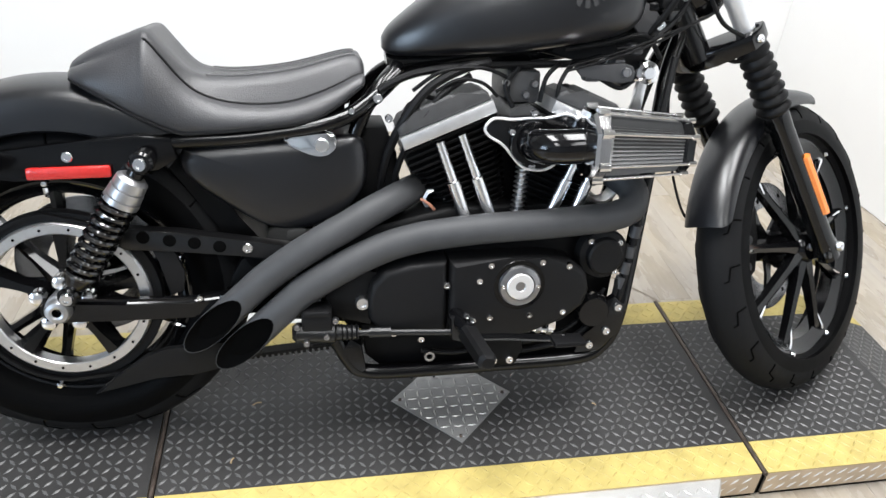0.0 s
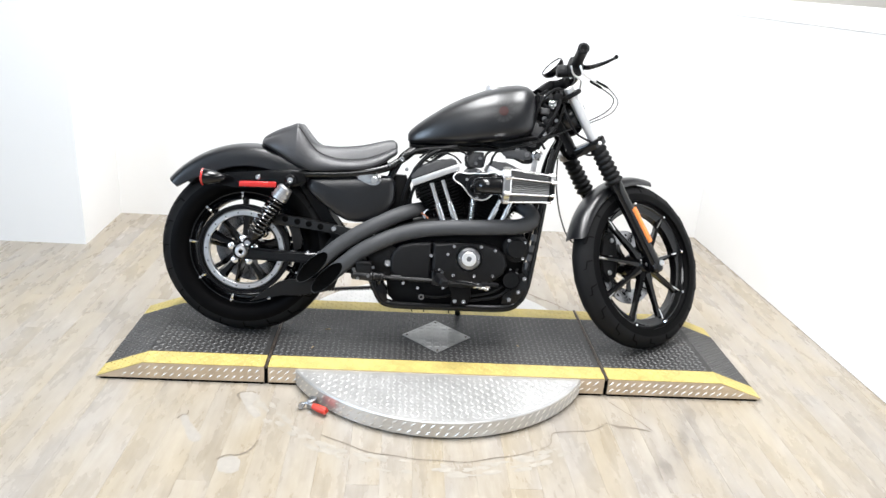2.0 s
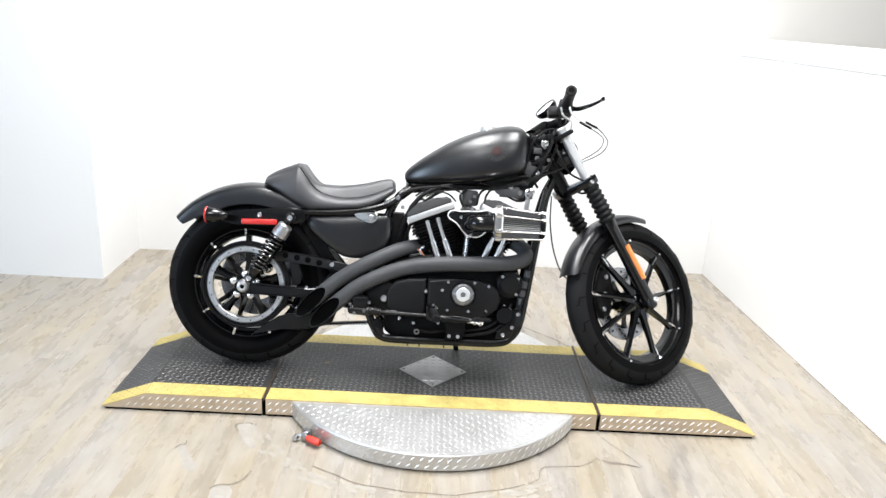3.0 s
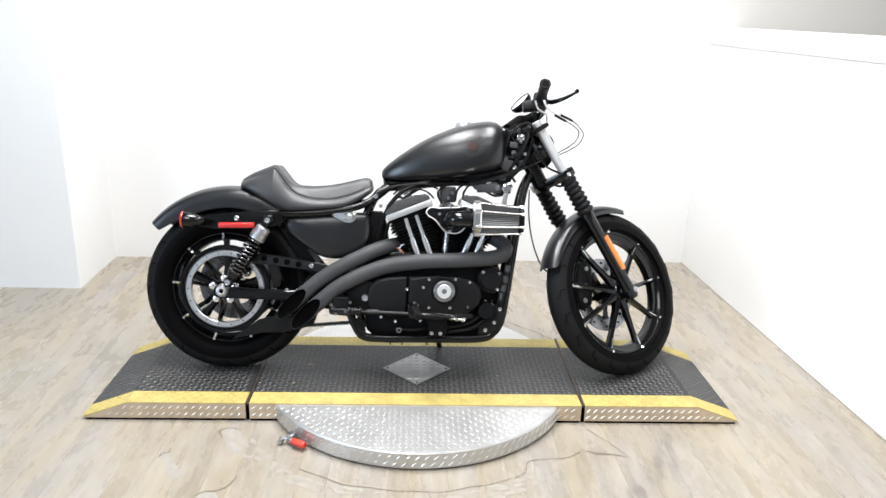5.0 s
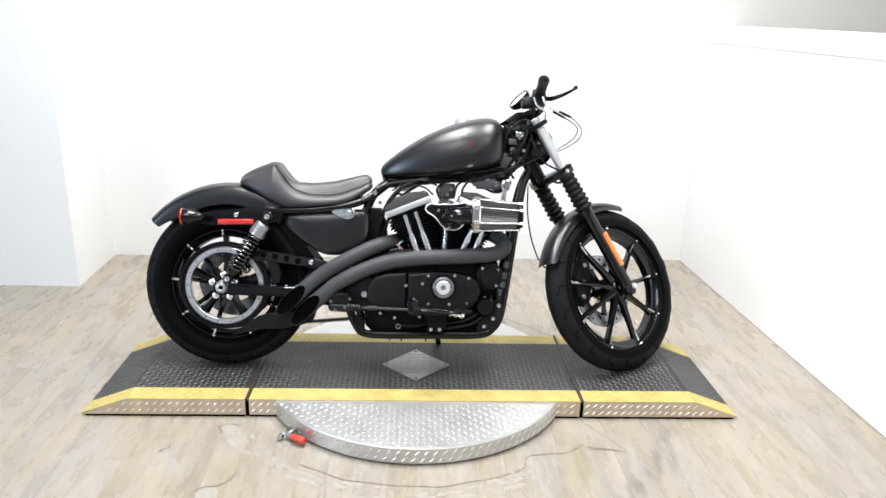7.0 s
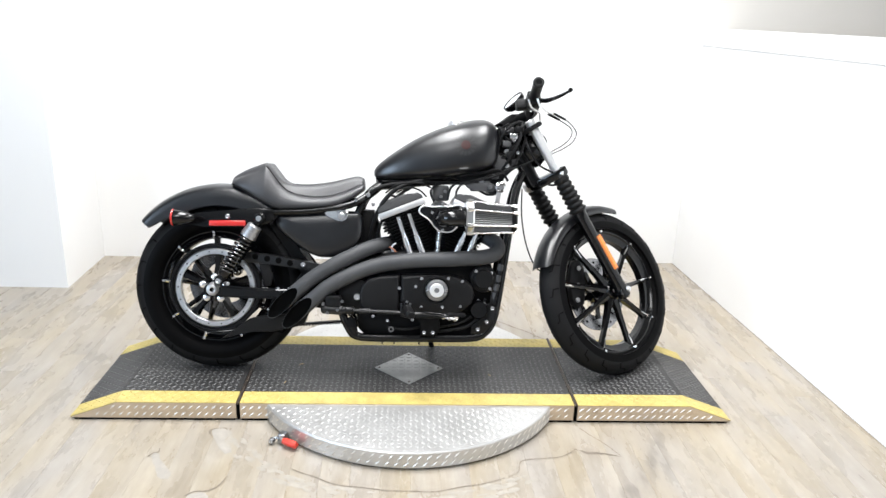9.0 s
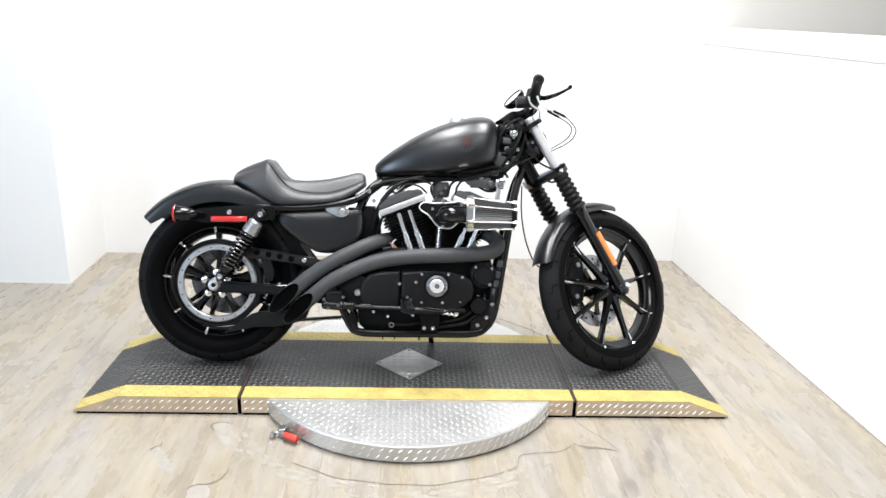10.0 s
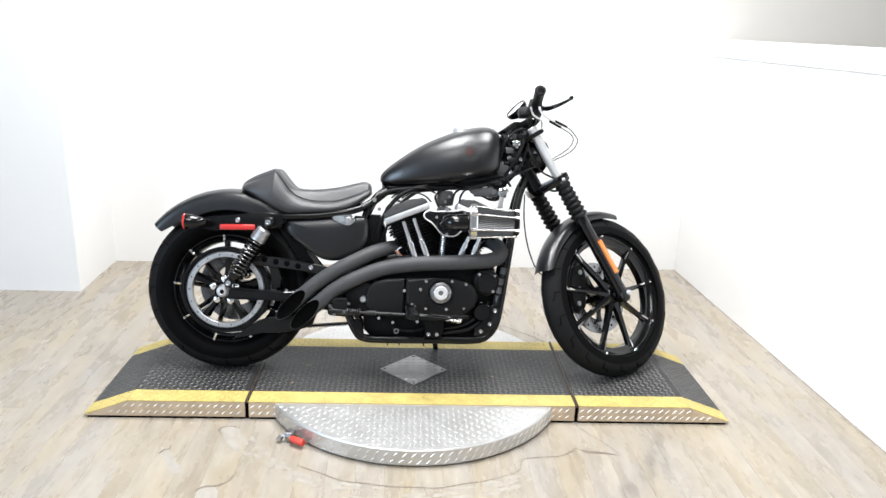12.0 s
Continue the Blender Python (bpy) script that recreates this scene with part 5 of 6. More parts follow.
for x, z in ((0.655, 0.185),):
    bm = bmesh.new()
    lathe(bm, [(0.006, -0.004), (0.0105, -0.004), (0.0105, 0.004), (0.006, 0.004)], Matrix.Translation((x, -0.128, z)), 14, True)
    bp("hose_clip", bm, M_BAR, None)
for x, z in ((0.64, 0.216), (0.735, 0.222), (0.585, 0.232)):
    bolt(x, -0.112, z, 0.007)
# side stand to the ground on the left
bm = bmesh.new()
tube(bm, [(0.80, 0.11, 0.165), (0.815, 0.16, 0.10), (0.825, 0.215, 0.040)], 0.0115, 10, 4)
stand = bp("side_stand", bm, M_FRAME, None, "black side stand leg")
bm = bmesh.new()
box(bm, (-0.035, -0.016, -0.005), (0.035, 0.016, 0.005), 0.003, Matrix.Translation((0.826, 0.222, 0.036)) @ pose(0, 0, 0, 8.5))
bp("stand_foot", bm, M_FRAME, stand)

# front end
FT = 0.626


def fork_x(z):
    return 1.540 + (0.326 - z) * FT


for s in (-1, 1):
    y = s * 0.080
    bm = bmesh.new()
    tube(bm, [(fork_x(z), y, z) for z in (0.300, 0.306, 0.335, 0.36, 0.60, 0.635, 0.640)], (0.018, 0.025, 0.027, 0.0245, 0.0245, 0.026, 0.024), 20, 0)
    leg = bp("fork_leg", bm, M_GLOSS, None, "gloss black fork slider", True)
    bm = bmesh.new()
    tube(bm, [(fork_x(0.63), y, 0.63), (fork_x(0.975), y, 0.975), (fork_x(0.978), y, 0.978)], (0.0195, 0.0195, 0.016), 18, 0)
    bp("fork_tube", bm, M_BRIGHT, leg, "chrome fork tube", True)
    bm = bmesh.new()
    zs, rs = [], []
    for k in range(7):
        z = 0.632 + 0.130 * k / 7
        zs += [z, z + 0.0078, z + 0.0112]
        rs += [0.0265, 0.0355 - 0.0006 * k, 0.0355 - 0.0006 * k]
    zs += [0.766, 0.771]
    rs += [0.028, 0.024]
    d = Vector((-FT, 0, 1)).normalized()
    T = Matrix.Translation((fork_x(0.70), y, 0.70)) @ d.to_track_quat("Z", "Y").to_matrix().to_4x4() @ pose(0, 0, 0, 90)
    k_ = d.z
    lathe(bm, [(r, (z - 0.70) / k_) for z, r in zip(zs, rs)], T @ Matrix.Scale(1, 4), 24)
    bp("fork_gaiter", bm, M_RUBBER, leg, "ribbed black rubber gaiter", True, 50)
    bm = bmesh.new()
    tube(bm, [(fork_x(0.537) + 0.008, y + s * 0.024, 0.537), (fork_x(0.411) + 0.008, y + s * 0.024, 0.411)], 0.0105, 8, 0)
    bp("fork_reflector", bm, M_AMBER, leg, "amber reflector strip", True, 20)
    bolt(1.548, y - 0.022, 0.330, 0.011, leg, M_ALLOY, True, "axle_nut", 0.012)
    bm = bmesh.new()
    box(bm, (1.515, y - 0.020, 0.302), (1.565, y + 0.020, 0.352), 0.010)
    bp("axle_clamp", bm, M_GLOSS, leg, "", True)
bm = bmesh.new()
tube(bm, [(CF.x, -0.10, RF), (CF.x, 0.10, RF)], 0.010, 12, 0)
bp("front_axle", bm, M_ALLOY, None, "", True)
bm = bmesh.new()
lathe(bm, [(0.092, 0.050), (0.150, 0.050), (0.150, 0.055), (0.092, 0.055)], Matrix.Translation(CF), 56, True)
fd = bp("front_brake_disc", bm, M_DISC, None, "steel front brake disc", True)
# Holes are near-black discs laid on the steel, their depth painted dark.
for k in range(24):
    a = 2 * math.pi * k / 24
    r = 0.112 if k % 2 else 0.132
    bm = bmesh.new()
    lathe(bm, [(0, -0.0006), (0.005, -0.0006), (0.0055, 0.001)], Matrix.Translation((CF.x + r * math.cos(a), 0.0498, CF.z + r * math.sin(a))), 10)
    bp("disc_hole", bm, M_DARK, fd, "", True)
for k in range(5):
    T = Matrix.Translation(CF) @ pose(0, 0, 0, 0, 72 * k + 20)
    bm = bmesh.new()
    loft(bm, [[(f, 0.046, -w), (f, 0.046, w), (f, 0.053, w), (f, 0.053, -w)] for f, w in ((0.03, 0.016), (0.065, 0.009), (0.102, 0.013))])
    bm.transform(T)
    bp("disc_carrier_arm", bm, M_FRAME, fd, "", True)
bm = bmesh.new()
prism(bm, [(1.365, 0.36), (1.375, 0.30), (1.405, 0.265), (1.440, 0.285), (1.450, 0.36), (1.455, 0.43), (1.43, 0.47), (1.385, 0.45)], 0.028, 0.085, 0.010)
fc = bp("brake_caliper", bm, M_WRINKLE, None, "black front brake caliper", True)
for x, z in ((1.40, 0.30), (1.41, 0.36), (1.42, 0.43)):
    bolt(x, 0.028, z, 0.010, fc, M_BAR, True)
# triple clamps
for z, th, nm in ((0.778, 0.034, "lower_triple_clamp"), (0.952, 0.018, "upper_triple_clamp")):
    T = Matrix.Translation((fork_x(z), 0, z)) @ pose(0, 0, 0, 0, -32)
    bm = bmesh.new()
    prism(bm, [(0.030, -0.104), (0.030, -0.062), (0.006, -0.04), (-0.01, 0.0), (0.006, 0.04), (0.030, 0.062), (0.030, 0.104), (0.0, 0.112), (-0.030, 0.104), (-0.070, 0.042), (-0.080, 0), (-0.070, -0.042), (-0.030, -0.104), (0.0, -0.112)],
          -th / 2, th / 2, 0.005, plane="xy")
    bm.transform(T)
    bp(nm, bm, M_GLOSS if z < 0.9 else M_WRINKLE, None, "black triple clamp", True)
bolt(fork_x(0.772) - 0.012, -0.108, 0.770, 0.0085, None, M_CHROME, True)

# headlight
T = Matrix.Translation((1.205, 0, 0.895)) @ pose(0, 0, 0, 0, 6, 90)
bm = bmesh.new()
lathe(bm, [(0, 0.075), (0.03, 0.072), (0.05, 0.058), (0.064, 0.032), (0.070, 0.0), (0.070, -0.020), (0.064, -0.026), (0.062, -0.015)], T, 36)
hl = bp("headlight", bm, M_GLOSS, None, "gloss black headlight shell", True)
bm = bmesh.new()
lathe(bm, [(0, -0.034), (0.04, -0.031), (0.062, -0.018)], T, 36)
bp("headlight_lens", bm, M_DIAL, hl, "", True)

# handlebar, grips, controls
BAR = [(1.150, 0, 1.000), (1.150, -0.06, 1.000), (1.140, -0.11, 1.003), (1.105, -0.15, 1.004), (1.070, -0.19, 1.003), (1.030, -0.245, 1.003), (0.980, -0.322, 1.006)]
bm = bmesh.new()
tube(bm, [(x, -y, z - 0.05 * min(1, max(0, -y - 0.1) / 0.2)) for x, y, z in reversed(BAR[1:])] + BAR, 0.0127, 14, 5)
bar = bp("handlebar", bm, M_GLOSS, None, "black handlebar", True)
for s in (-1, 1):
    a, b = Vector((1.038, s * 0.232, 1.003 - (0.020 if s > 0 else 0))), Vector((0.977, s * 0.331, 1.006 - (0.032 if s > 0 else 0)))
    bm = bmesh.new()
    tube(bm, [a, a.lerp(b, 0.04), a.lerp(b, 0.08), a.lerp(b, 0.94), a.lerp(b, 0.97), b], (0.021, 0.021, 0.0185, 0.0190, 0.0205, 0.0170), 18, 0)
    grip = bp("grip", bm, M_RUBBER, bar, "black rubber grip", True)
    ax = (b - a).normalized()
    bm = bmesh.new()
    tube(bm, [b - ax * 0.002, b + ax * 0.004], (0.013, 0.010), 14, 0)
    bp("grip_end", bm, M_GLOSS, grip, "", True)
    c = a - ax * 0.030
    T = Matrix.Translation(c) @ ax.to_track_quat("X", "Z").to_matrix().to_4x4()
    bm = bmesh.new()
    box(bm, (-0.030, -0.024, -0.030), (0.026, 0.024, 0.026), 0.008, T)
    bp("switch_housing", bm, M_WRINKLE, bar, "black switch housing", True)
    c2 = a - ax * 0.078
    T2 = Matrix.Translation(c2) @ ax.to_track_quat("X", "Z").to_matrix().to_4x4()
    bm = bmesh.new()
    box(bm, (-0.020, -0.060 if s < 0 else -0.015, -0.018), (0.020, 0.015 if s < 0 else 0.060, 0.020), 0.007, T2)
    bp("master_cylinder" if s < 0 else "clutch_perch", bm, M_WRINKLE, bar, "", True)
    f = Vector((0.9, s * 0.20, 0.03)).normalized()
    p0 = c + f * 0.022
    bm = bmesh.new()
    tube(bm, [p0, Vector((1.083, s * 0.238, 0.990)), Vector((1.086, s * 0.300, 0.981)), Vector((1.078, s * 0.368, 0.974)), Vector((1.075, s * 0.378, 0.974)), Vector((1.073, s * 0.385, 0.974))], (0.009, 0.009, 0.007, 0.0048, 0.0080, 0.0070), 10, 5)
    bp("brake_lever" if s < 0 else "clutch_lever", bm, M_GLOSS, bar, "black hand lever", True)
for y in (-0.045, 0.045):
    bm = bmesh.new()
    tube(bm, [(1.118, y, 0.950), (1.150, y, 1.012)], (0.020, 0.018), 14, 0)
    bp("handlebar_riser", bm, M_WRINKLE, bar, "", True)
# speedometer, tilted to the rider
T = Matrix.Translation((1.116, -0.022, 1.070)) @ pose(0, 0, 0, 0, -50, 0) @ pose(0, 0, 0, 90)
bm = bmesh.new()
lathe(bm, [(0, -0.024), (0.030, -0.020), (0.044, -0.008), (0.0480, 0.003), (0.0480, 0.012), (0.045, 0.014), (0.044, 0.009)], T, 36)
sp_ = bp("speedometer", bm, M_GLOSS, None, "round speedometer in a black cup", True)
bm = bmesh.new()
lathe(bm, [(0, 0.0095), (0.0435, 0.0095), (0.044, 0.0085)], T, 36)
bp("dial", bm, M_DIAL, sp_, "pale dial face under glass", True)
bm = bmesh.new()
prism(bm, [(1.035, 0.975), (1.10, 1.022), (1.14, 1.030), (1.14, 1.008), (1.06, 0.965)], -0.020, 0.020, 0.005)
bp("gauge_bracket", bm, M_WRINKLE, sp_, "", True)


# cables and hoses
def cable(pts, r, mat, label, steer=False, name="cable"):
    bm = bmesh.new()
    tube(bm, pts, r, 8, 8)
    return bp(name, bm, mat, None, label, steer)


for line, sleeve in (([(1.159, -0.253, 0.924), (1.188, -0.252, 0.907), (1.213, -0.247, 0.881), (1.219, -0.215, 0.857), (1.211, -0.171, 0.845), (1.213, -0.120, 0.846), (1.222, -0.060, 0.850), (1.190, -0.010, 0.855)], [(1.105, -0.250, 0.940), (1.159, -0.253, 0.924)]),
                     ([(1.140, -0.240, 0.924), (1.182, -0.246, 0.901), (1.199, -0.239, 0.884), (1.206, -0.211, 0.866), (1.204, -0.170, 0.855), (1.210, -0.120, 0.855), (1.220, -0.060, 0.858), (1.190, -0.010, 0.862)], [(1.090, -0.238, 0.940), (1.140, -0.240, 0.924)])):
    cable(line, 0.0020, M_GREY, "thin throttle cable loop", True)
    cable(sleeve, 0.0046, M_RUBBER, "black cable sleeve", True, "cable_sleeve")
cable([(1.020, -0.219, 0.992), (1.025, -0.217, 0.981), (1.038, -0.209, 0.968), (1.066, -0.199, 0.964), (1.093, -0.190, 0.960), (1.125, -0.150, 0.950)], 0.0038, M_BRIGHT, "silver brake line", True, "brake_line")
cable([(1.036, -0.249, 0.985), (1.041, -0.248, 0.971), (1.054, -0.245, 0.957), (1.076, -0.247, 0.946), (1.105, -0.250, 0.939)], 0.0038, M_BRIGHT, "silver throttle line", True, "throttle_line")
cable([(1.12, -0.06, 0.93), (1.115, -0.085, 0.86), (1.16, -0.085, 0.80), (1.225, -0.09, 0.775), (1.262, -0.07, 0.765)], 0.0042, M_RUBBER, "black hose at the fork", True, "hose")
cable([(1.20, -0.02, 0.77), (1.24, -0.06, 0.735), (1.265, -0.09, 0.755), (1.255, -0.10, 0.80)], 0.0045, M_RUBBER, "black brake hose", True, "hose")
cable([(1.17, 0.04, 0.74), (1.165, 0.05, 0.62), (1.19, 0.06, 0.50), (1.25, 0.07, 0.42), (1.38, 0.075, 0.40)], 0.0028, M_RUBBER, "black front brake hose", True, "hose")
cable([(0.560, -0.085, 0.700), (0.62, -0.085, 0.728), (0.72, -0.075, 0.742), (0.84, -0.07, 0.745), (0.95, -0.06, 0.750), (1.02, -0.03, 0.78)], 0.007, M_RUBBER, "black wiring loom", False, "wiring_loom")
cable([(0.560, -0.050, 0.50), (0.578, -0.075, 0.586), (0.606, -0.10, 0.653), (0.648, -0.10, 0.706), (0.706, -0.095, 0.738), (0.76, -0.08, 0.75)], 0.0085, M_RUBBER, "black rubber hose", False, "hose")
cable([(0.585, -0.045, 0.50), (0.602, -0.075, 0.575), (0.628, -0.10, 0.637), (0.669, -0.10, 0.692), (0.724, -0.09, 0.728)], 0.006, M_RUBBER, "black rubber hose", False, "hose")
cable([(0.805, -0.09, 0.67), (0.79, -0.085, 0.71), (0.815, -0.08, 0.74)], 0.0045, M_RUBBER, "black spark lead", False, "spark_lead")
cable([(0.855, -0.09, 0.68), (0.865, -0.09, 0.725), (0.895, -0.075, 0.75)], 0.0045, M_RUBBER, "black spark lead", False, "spark_lead")
cable([(0.60, -0.10, 0.655), (0.63, -0.095, 0.69), (0.66, -0.09, 0.685)], 0.0045, M_RUBBER, "black spark lead", False, "spark_lead")
cable([(1.085, -0.08, 0.76), (1.045, -0.085, 0.80), (0.97, -0.085, 0.785), (0.90, -0.08, 0.775)], 0.005, M_RUBBER, "black clutch cable", False)
cable([(1.036, -0.120, 0.262), (1.050, -0.118, 0.330), (1.062, -0.112, 0.404), (1.075, -0.105, 0.492), (1.088, -0.098, 0.58), (1.100, -0.090, 0.668), (1.12, -0.07, 0.76)], 0.0075, M_RUBBER, "black cable along the downtube", False)
for x, z in ((1.0675, 0.430), (1.0600, 0.388), (1.0545, 0.354), (1.0485, 0.322)):
    bm = bmesh.new()
    tube(bm, [(x - 0.005, -0.114, z - 0.012), (x - 0.002, -0.114, z + 0.012)], 0.0115, 12, 0)
    bp("cable_clamp", bm, M_GREY, None)
# horn and ignition lock by the steering head
bm = bmesh.new()
lathe(bm, [(0, -0.024), (0.010, -0.024), (0.014, -0.018), (0.021, -0.016), (0.022, 0), (0.022, 0.03), (0, 0.03)], Matrix.Translation((1.055, -0.085, 0.735)), 24)
bp("ignition_lock", bm, M_CHROME, None, "chrome ignition lock")
bm = bmesh.new()
prism(bm, [(1.045, 0.735), (1.062, 0.735), (1.052, 0.655), (1.030, 0.655)], -0.095, -0.080, 0.003)
bp("engine_stay", bm, M_ALLOY, None, "bright top engine stay")
bm = bmesh.new()
box(bm, (0.80, -0.075, 0.675), (0.86, 0.075, 0.735), 0.008)
tube(bm, [(0.83, -0.09, 0.64), (0.83, 0.09, 0.64)], 0.034, 20, 0)
bp("throttle_body", bm, M_COVERTOP, None, "black throttle body")
for x, z in ((0.792, 0.714), (0.845, 0.712), (0.83, 0.692)):
    bolt(x, -0.082, z, 0.0065, None, M_BAR)
for x, z, mat in ((1.075, 0.90, M_GREY), (1.100, 0.93, M_CHROME), (1.09, 0.86, M_RUBBER), (1.12, 0.955, M_RUBBER), (1.065, 0.945, M_RUBBER)):
    bm = bmesh.new()
    box(bm, (x - 0.016, -0.085, z - 0.012), (x + 0.016, -0.045, z + 0.012), 0.005)
    bp("connector", bm, mat, None)

# wiring and brackets packed round the steering head
# Added dark block closes the bright gaps behind the wiring.
bm = bmesh.new()
prism(bm, [(1.045, 0.80), (1.085, 0.78), (1.135, 0.83), (1.12, 0.93), (1.085, 0.985), (1.045, 0.96)], -0.045, 0.045, 0.008)
bp("wiring_backing_filler", bm, M_INNER, None, "dark filler block behind the wiring")
for k, (x, z, w, h) in enumerate(((1.060, 0.905, 0.030, 0.024), (1.088, 0.955, 0.026, 0.020), (1.098, 0.885, 0.024, 0.030), (1.070, 0.850, 0.034, 0.018), (1.108, 0.835, 0.026, 0.020))):
    bm = bmesh.new()
    box(bm, (x - w / 2, -0.075, z - h / 2), (x + w / 2, -0.040, z + h / 2), 0.004)
    bp("wiring_plug", bm, (M_FRAME, M_GREY, M_RUBBER, M_FRAME, M_GREY)[k], None)
cable([(1.04, -0.07, 0.86), (1.055, -0.085, 0.93), (1.095, -0.085, 0.975), (1.13, -0.07, 0.985)], 0.005, M_RUBBER, "black wiring loom", False, "wiring_loom")
cable([(1.06, -0.07, 0.80), (1.095, -0.09, 0.86), (1.125, -0.085, 0.93), (1.12, -0.06, 0.99)], 0.006, M_RUBBER, "black wiring loom", False, "wiring_loom")
cable([(1.00, -0.075, 0.775), (1.06, -0.085, 0.79), (1.12, -0.075, 0.845), (1.15, -0.06, 0.93)], 0.005, M_RUBBER, "black wiring loom", False, "wiring_loom")
cable([(1.045, -0.06, 0.965), (1.075, -0.08, 0.92), (1.115, -0.08, 0.905)], 0.0045, M_RUBBER, "black wiring loom", False, "wiring_loom")
bm = bmesh.new()
box(bm, (1.125, -0.028, 0.955), (1.185, 0.028, 1.005), 0.008)
bp("riser_cover", bm, M_INNER, bar, "black riser cover", True)
bm = bmesh.new()
lathe(bm, [(0, -0.03), (0.016, -0.03), (0.020, -0.026), (0.022, 0.03), (0, 0.03)], Matrix.Translation((1.13, -0.055, 1.000)), 18)
bp("warning_lamp_block", bm, M_INNER, bar, "", True)
for x, y, z in ((1.10, -0.080, 0.915), (1.072, -0.080, 0.952), (1.118, -0.078, 0.868)):
    bolt(x, y, z, 0.008, None, M_CHROME)

# grey steel brackets behind and under the tank, and the long thin cable past them
bm = bmesh.new()
prism(bm, [(1.025, 0.818), (1.046, 0.858), (1.060, 0.852), (1.091, 0.822), (1.077, 0.800), (1.045, 0.798)], -0.074, -0.066, 0.002)
neck = bp("neck_bracket", bm, M_GREY, None, "dark grey steel bracket behind the tank")
bolt(1.078, -0.075, 0.818, 0.0105, neck, M_SATIN)
bm = bmesh.new()
prism(bm, [(0.912, 0.747), (1.012, 0.751), (1.028, 0.746), (1.035, 0.733), (1.030, 0.719), (1.008, 0.714), (0.960, 0.722), (0.930, 0.727)], -0.094, -0.086, 0.002)
mount_ = bp("coil_bracket", bm, M_GREY, None, "dark grey steel bracket under the tank")
bolt(1.015, -0.095, 0.735, 0.009, mount_, M_BAR)
for off in (0.0, 0.007):
    cable([(0.899, -0.098, 0.744 - off), (0.962, -0.098, 0.761 - off), (1.024, -0.097, 0.780 - off), (1.086, -0.094, 0.804 - off), (1.136, -0.088, 0.822), (1.188, -0.080, 0.846)], 0.0026, M_RUBBER, "thin black cable under the tank", False)

# leads that arch over the rocker covers under the tank
for pts, r in (([(0.66, -0.10, 0.700), (0.70, -0.105, 0.722), (0.745, -0.10, 0.715), (0.775, -0.09, 0.690)], 0.0032),
               ([(0.62, -0.09, 0.700), (0.67, -0.10, 0.735), (0.74, -0.10, 0.742), (0.79, -0.085, 0.725)], 0.0036),
               ([(0.885, -0.10, 0.690), (0.888, -0.10, 0.715), (0.905, -0.09, 0.740), (0.93, -0.07, 0.752)], 0.0042),
               ([(0.93, -0.075, 0.742), (0.97, -0.085, 0.722), (1.01, -0.085, 0.705), (1.035, -0.085, 0.72)], 0.0046)):
    cable(pts, r, M_RUBBER, "black spark lead", False, "spark_lead")
for x, z, w, h in ((0.955, 0.725, 0.030, 0.018), (1.005, 0.745, 0.022, 0.026), (1.035, 0.775, 0.026, 0.020)):
    bm = bmesh.new()
    box(bm, (x - w / 2, -0.088, z - h / 2), (x + w / 2, -0.058, z + h / 2), 0.005)
    bp("wiring_plug", bm, M_GREY, None)

# ---- floor planks ----
rng = random.Random(4)
PW = 0.098
plank_mesh = {}


def plank(x0, x1, y0, y1):
    key = (round(x1 - x0, 3), round(y1 - y0, 3))
    if key not in plank_mesh:
        bm = bmesh.new()
        g = 0.00005
        w, l = key
        t = [bm.verts.new(p) for p in ((g + 0.0005, g + 0.0005, 0), (w - g - 0.0005, g + 0.0005, 0), (w - g - 0.0005, l - g - 0.0005, 0), (g + 0.0005, l - g - 0.0005, 0))]
        b = [bm.verts.new(p) for p in ((g, g, -0.0005), (w - g, g, -0.0005), (w - g, l - g, -0.0005), (g, l - g, -0.0005))]
        bm.faces.new(t)
        for i in range(4):
            bm.faces.new((b[i], b[(i + 1) % 4], t[(i + 1) % 4], t[i]))
        me = bpy.data.meshes.new("plank")
        bm.to_mesh(me)
        bm.free()
        me.materials.append(M_PLANK)
        plank_mesh[key] = me
    ob = new("plank", plank_mesh[key])
    ob.location = (x0, y0, 0)
    ob.parent = floor
    return ob


xs = -2.74
col = 0
while xs < 2.0:
    y = 1.47 - (0.31 * (col * 7 % 5) / 2.0)
    top = 1.50
    while top > -1.55:
        lo = max(y, -1.55) if y < top else top - 1.2
        plank(xs, xs + PW, lo, top)
        top = lo
        y = lo - 1.22
    xs += PW
    col += 1
bm = bmesh.new()
box(bm, (-4.4, -6.2, -0.0008), (4.4, -1.552, 0.0))
box(bm, (-4.4, -1.552, -0.0008), (-2.742, 0.871, 0.0))
box(bm, (xs + 0.002, -1.552, -0.0008), (4.4, 1.46, 0.0))
part("floor_rest", bm, M_PLANK, floor)

# ---- torn patches and cracks in the floor covering ----
M_TEAR = material("torn_floor_patch", (0.325, 0.298, 0.262), 0.55, vary=0.25, scale=40)
M_CRACK = material("floor_crack", (0.17, 0.14, 0.11), 0.8, vary=0.3)
M_BANDWEAR = material("worn_floor_band", (0.335, 0.305, 0.262), 0.42, vary=0.3, scale=30, bump=0.3, bump_scale=90)


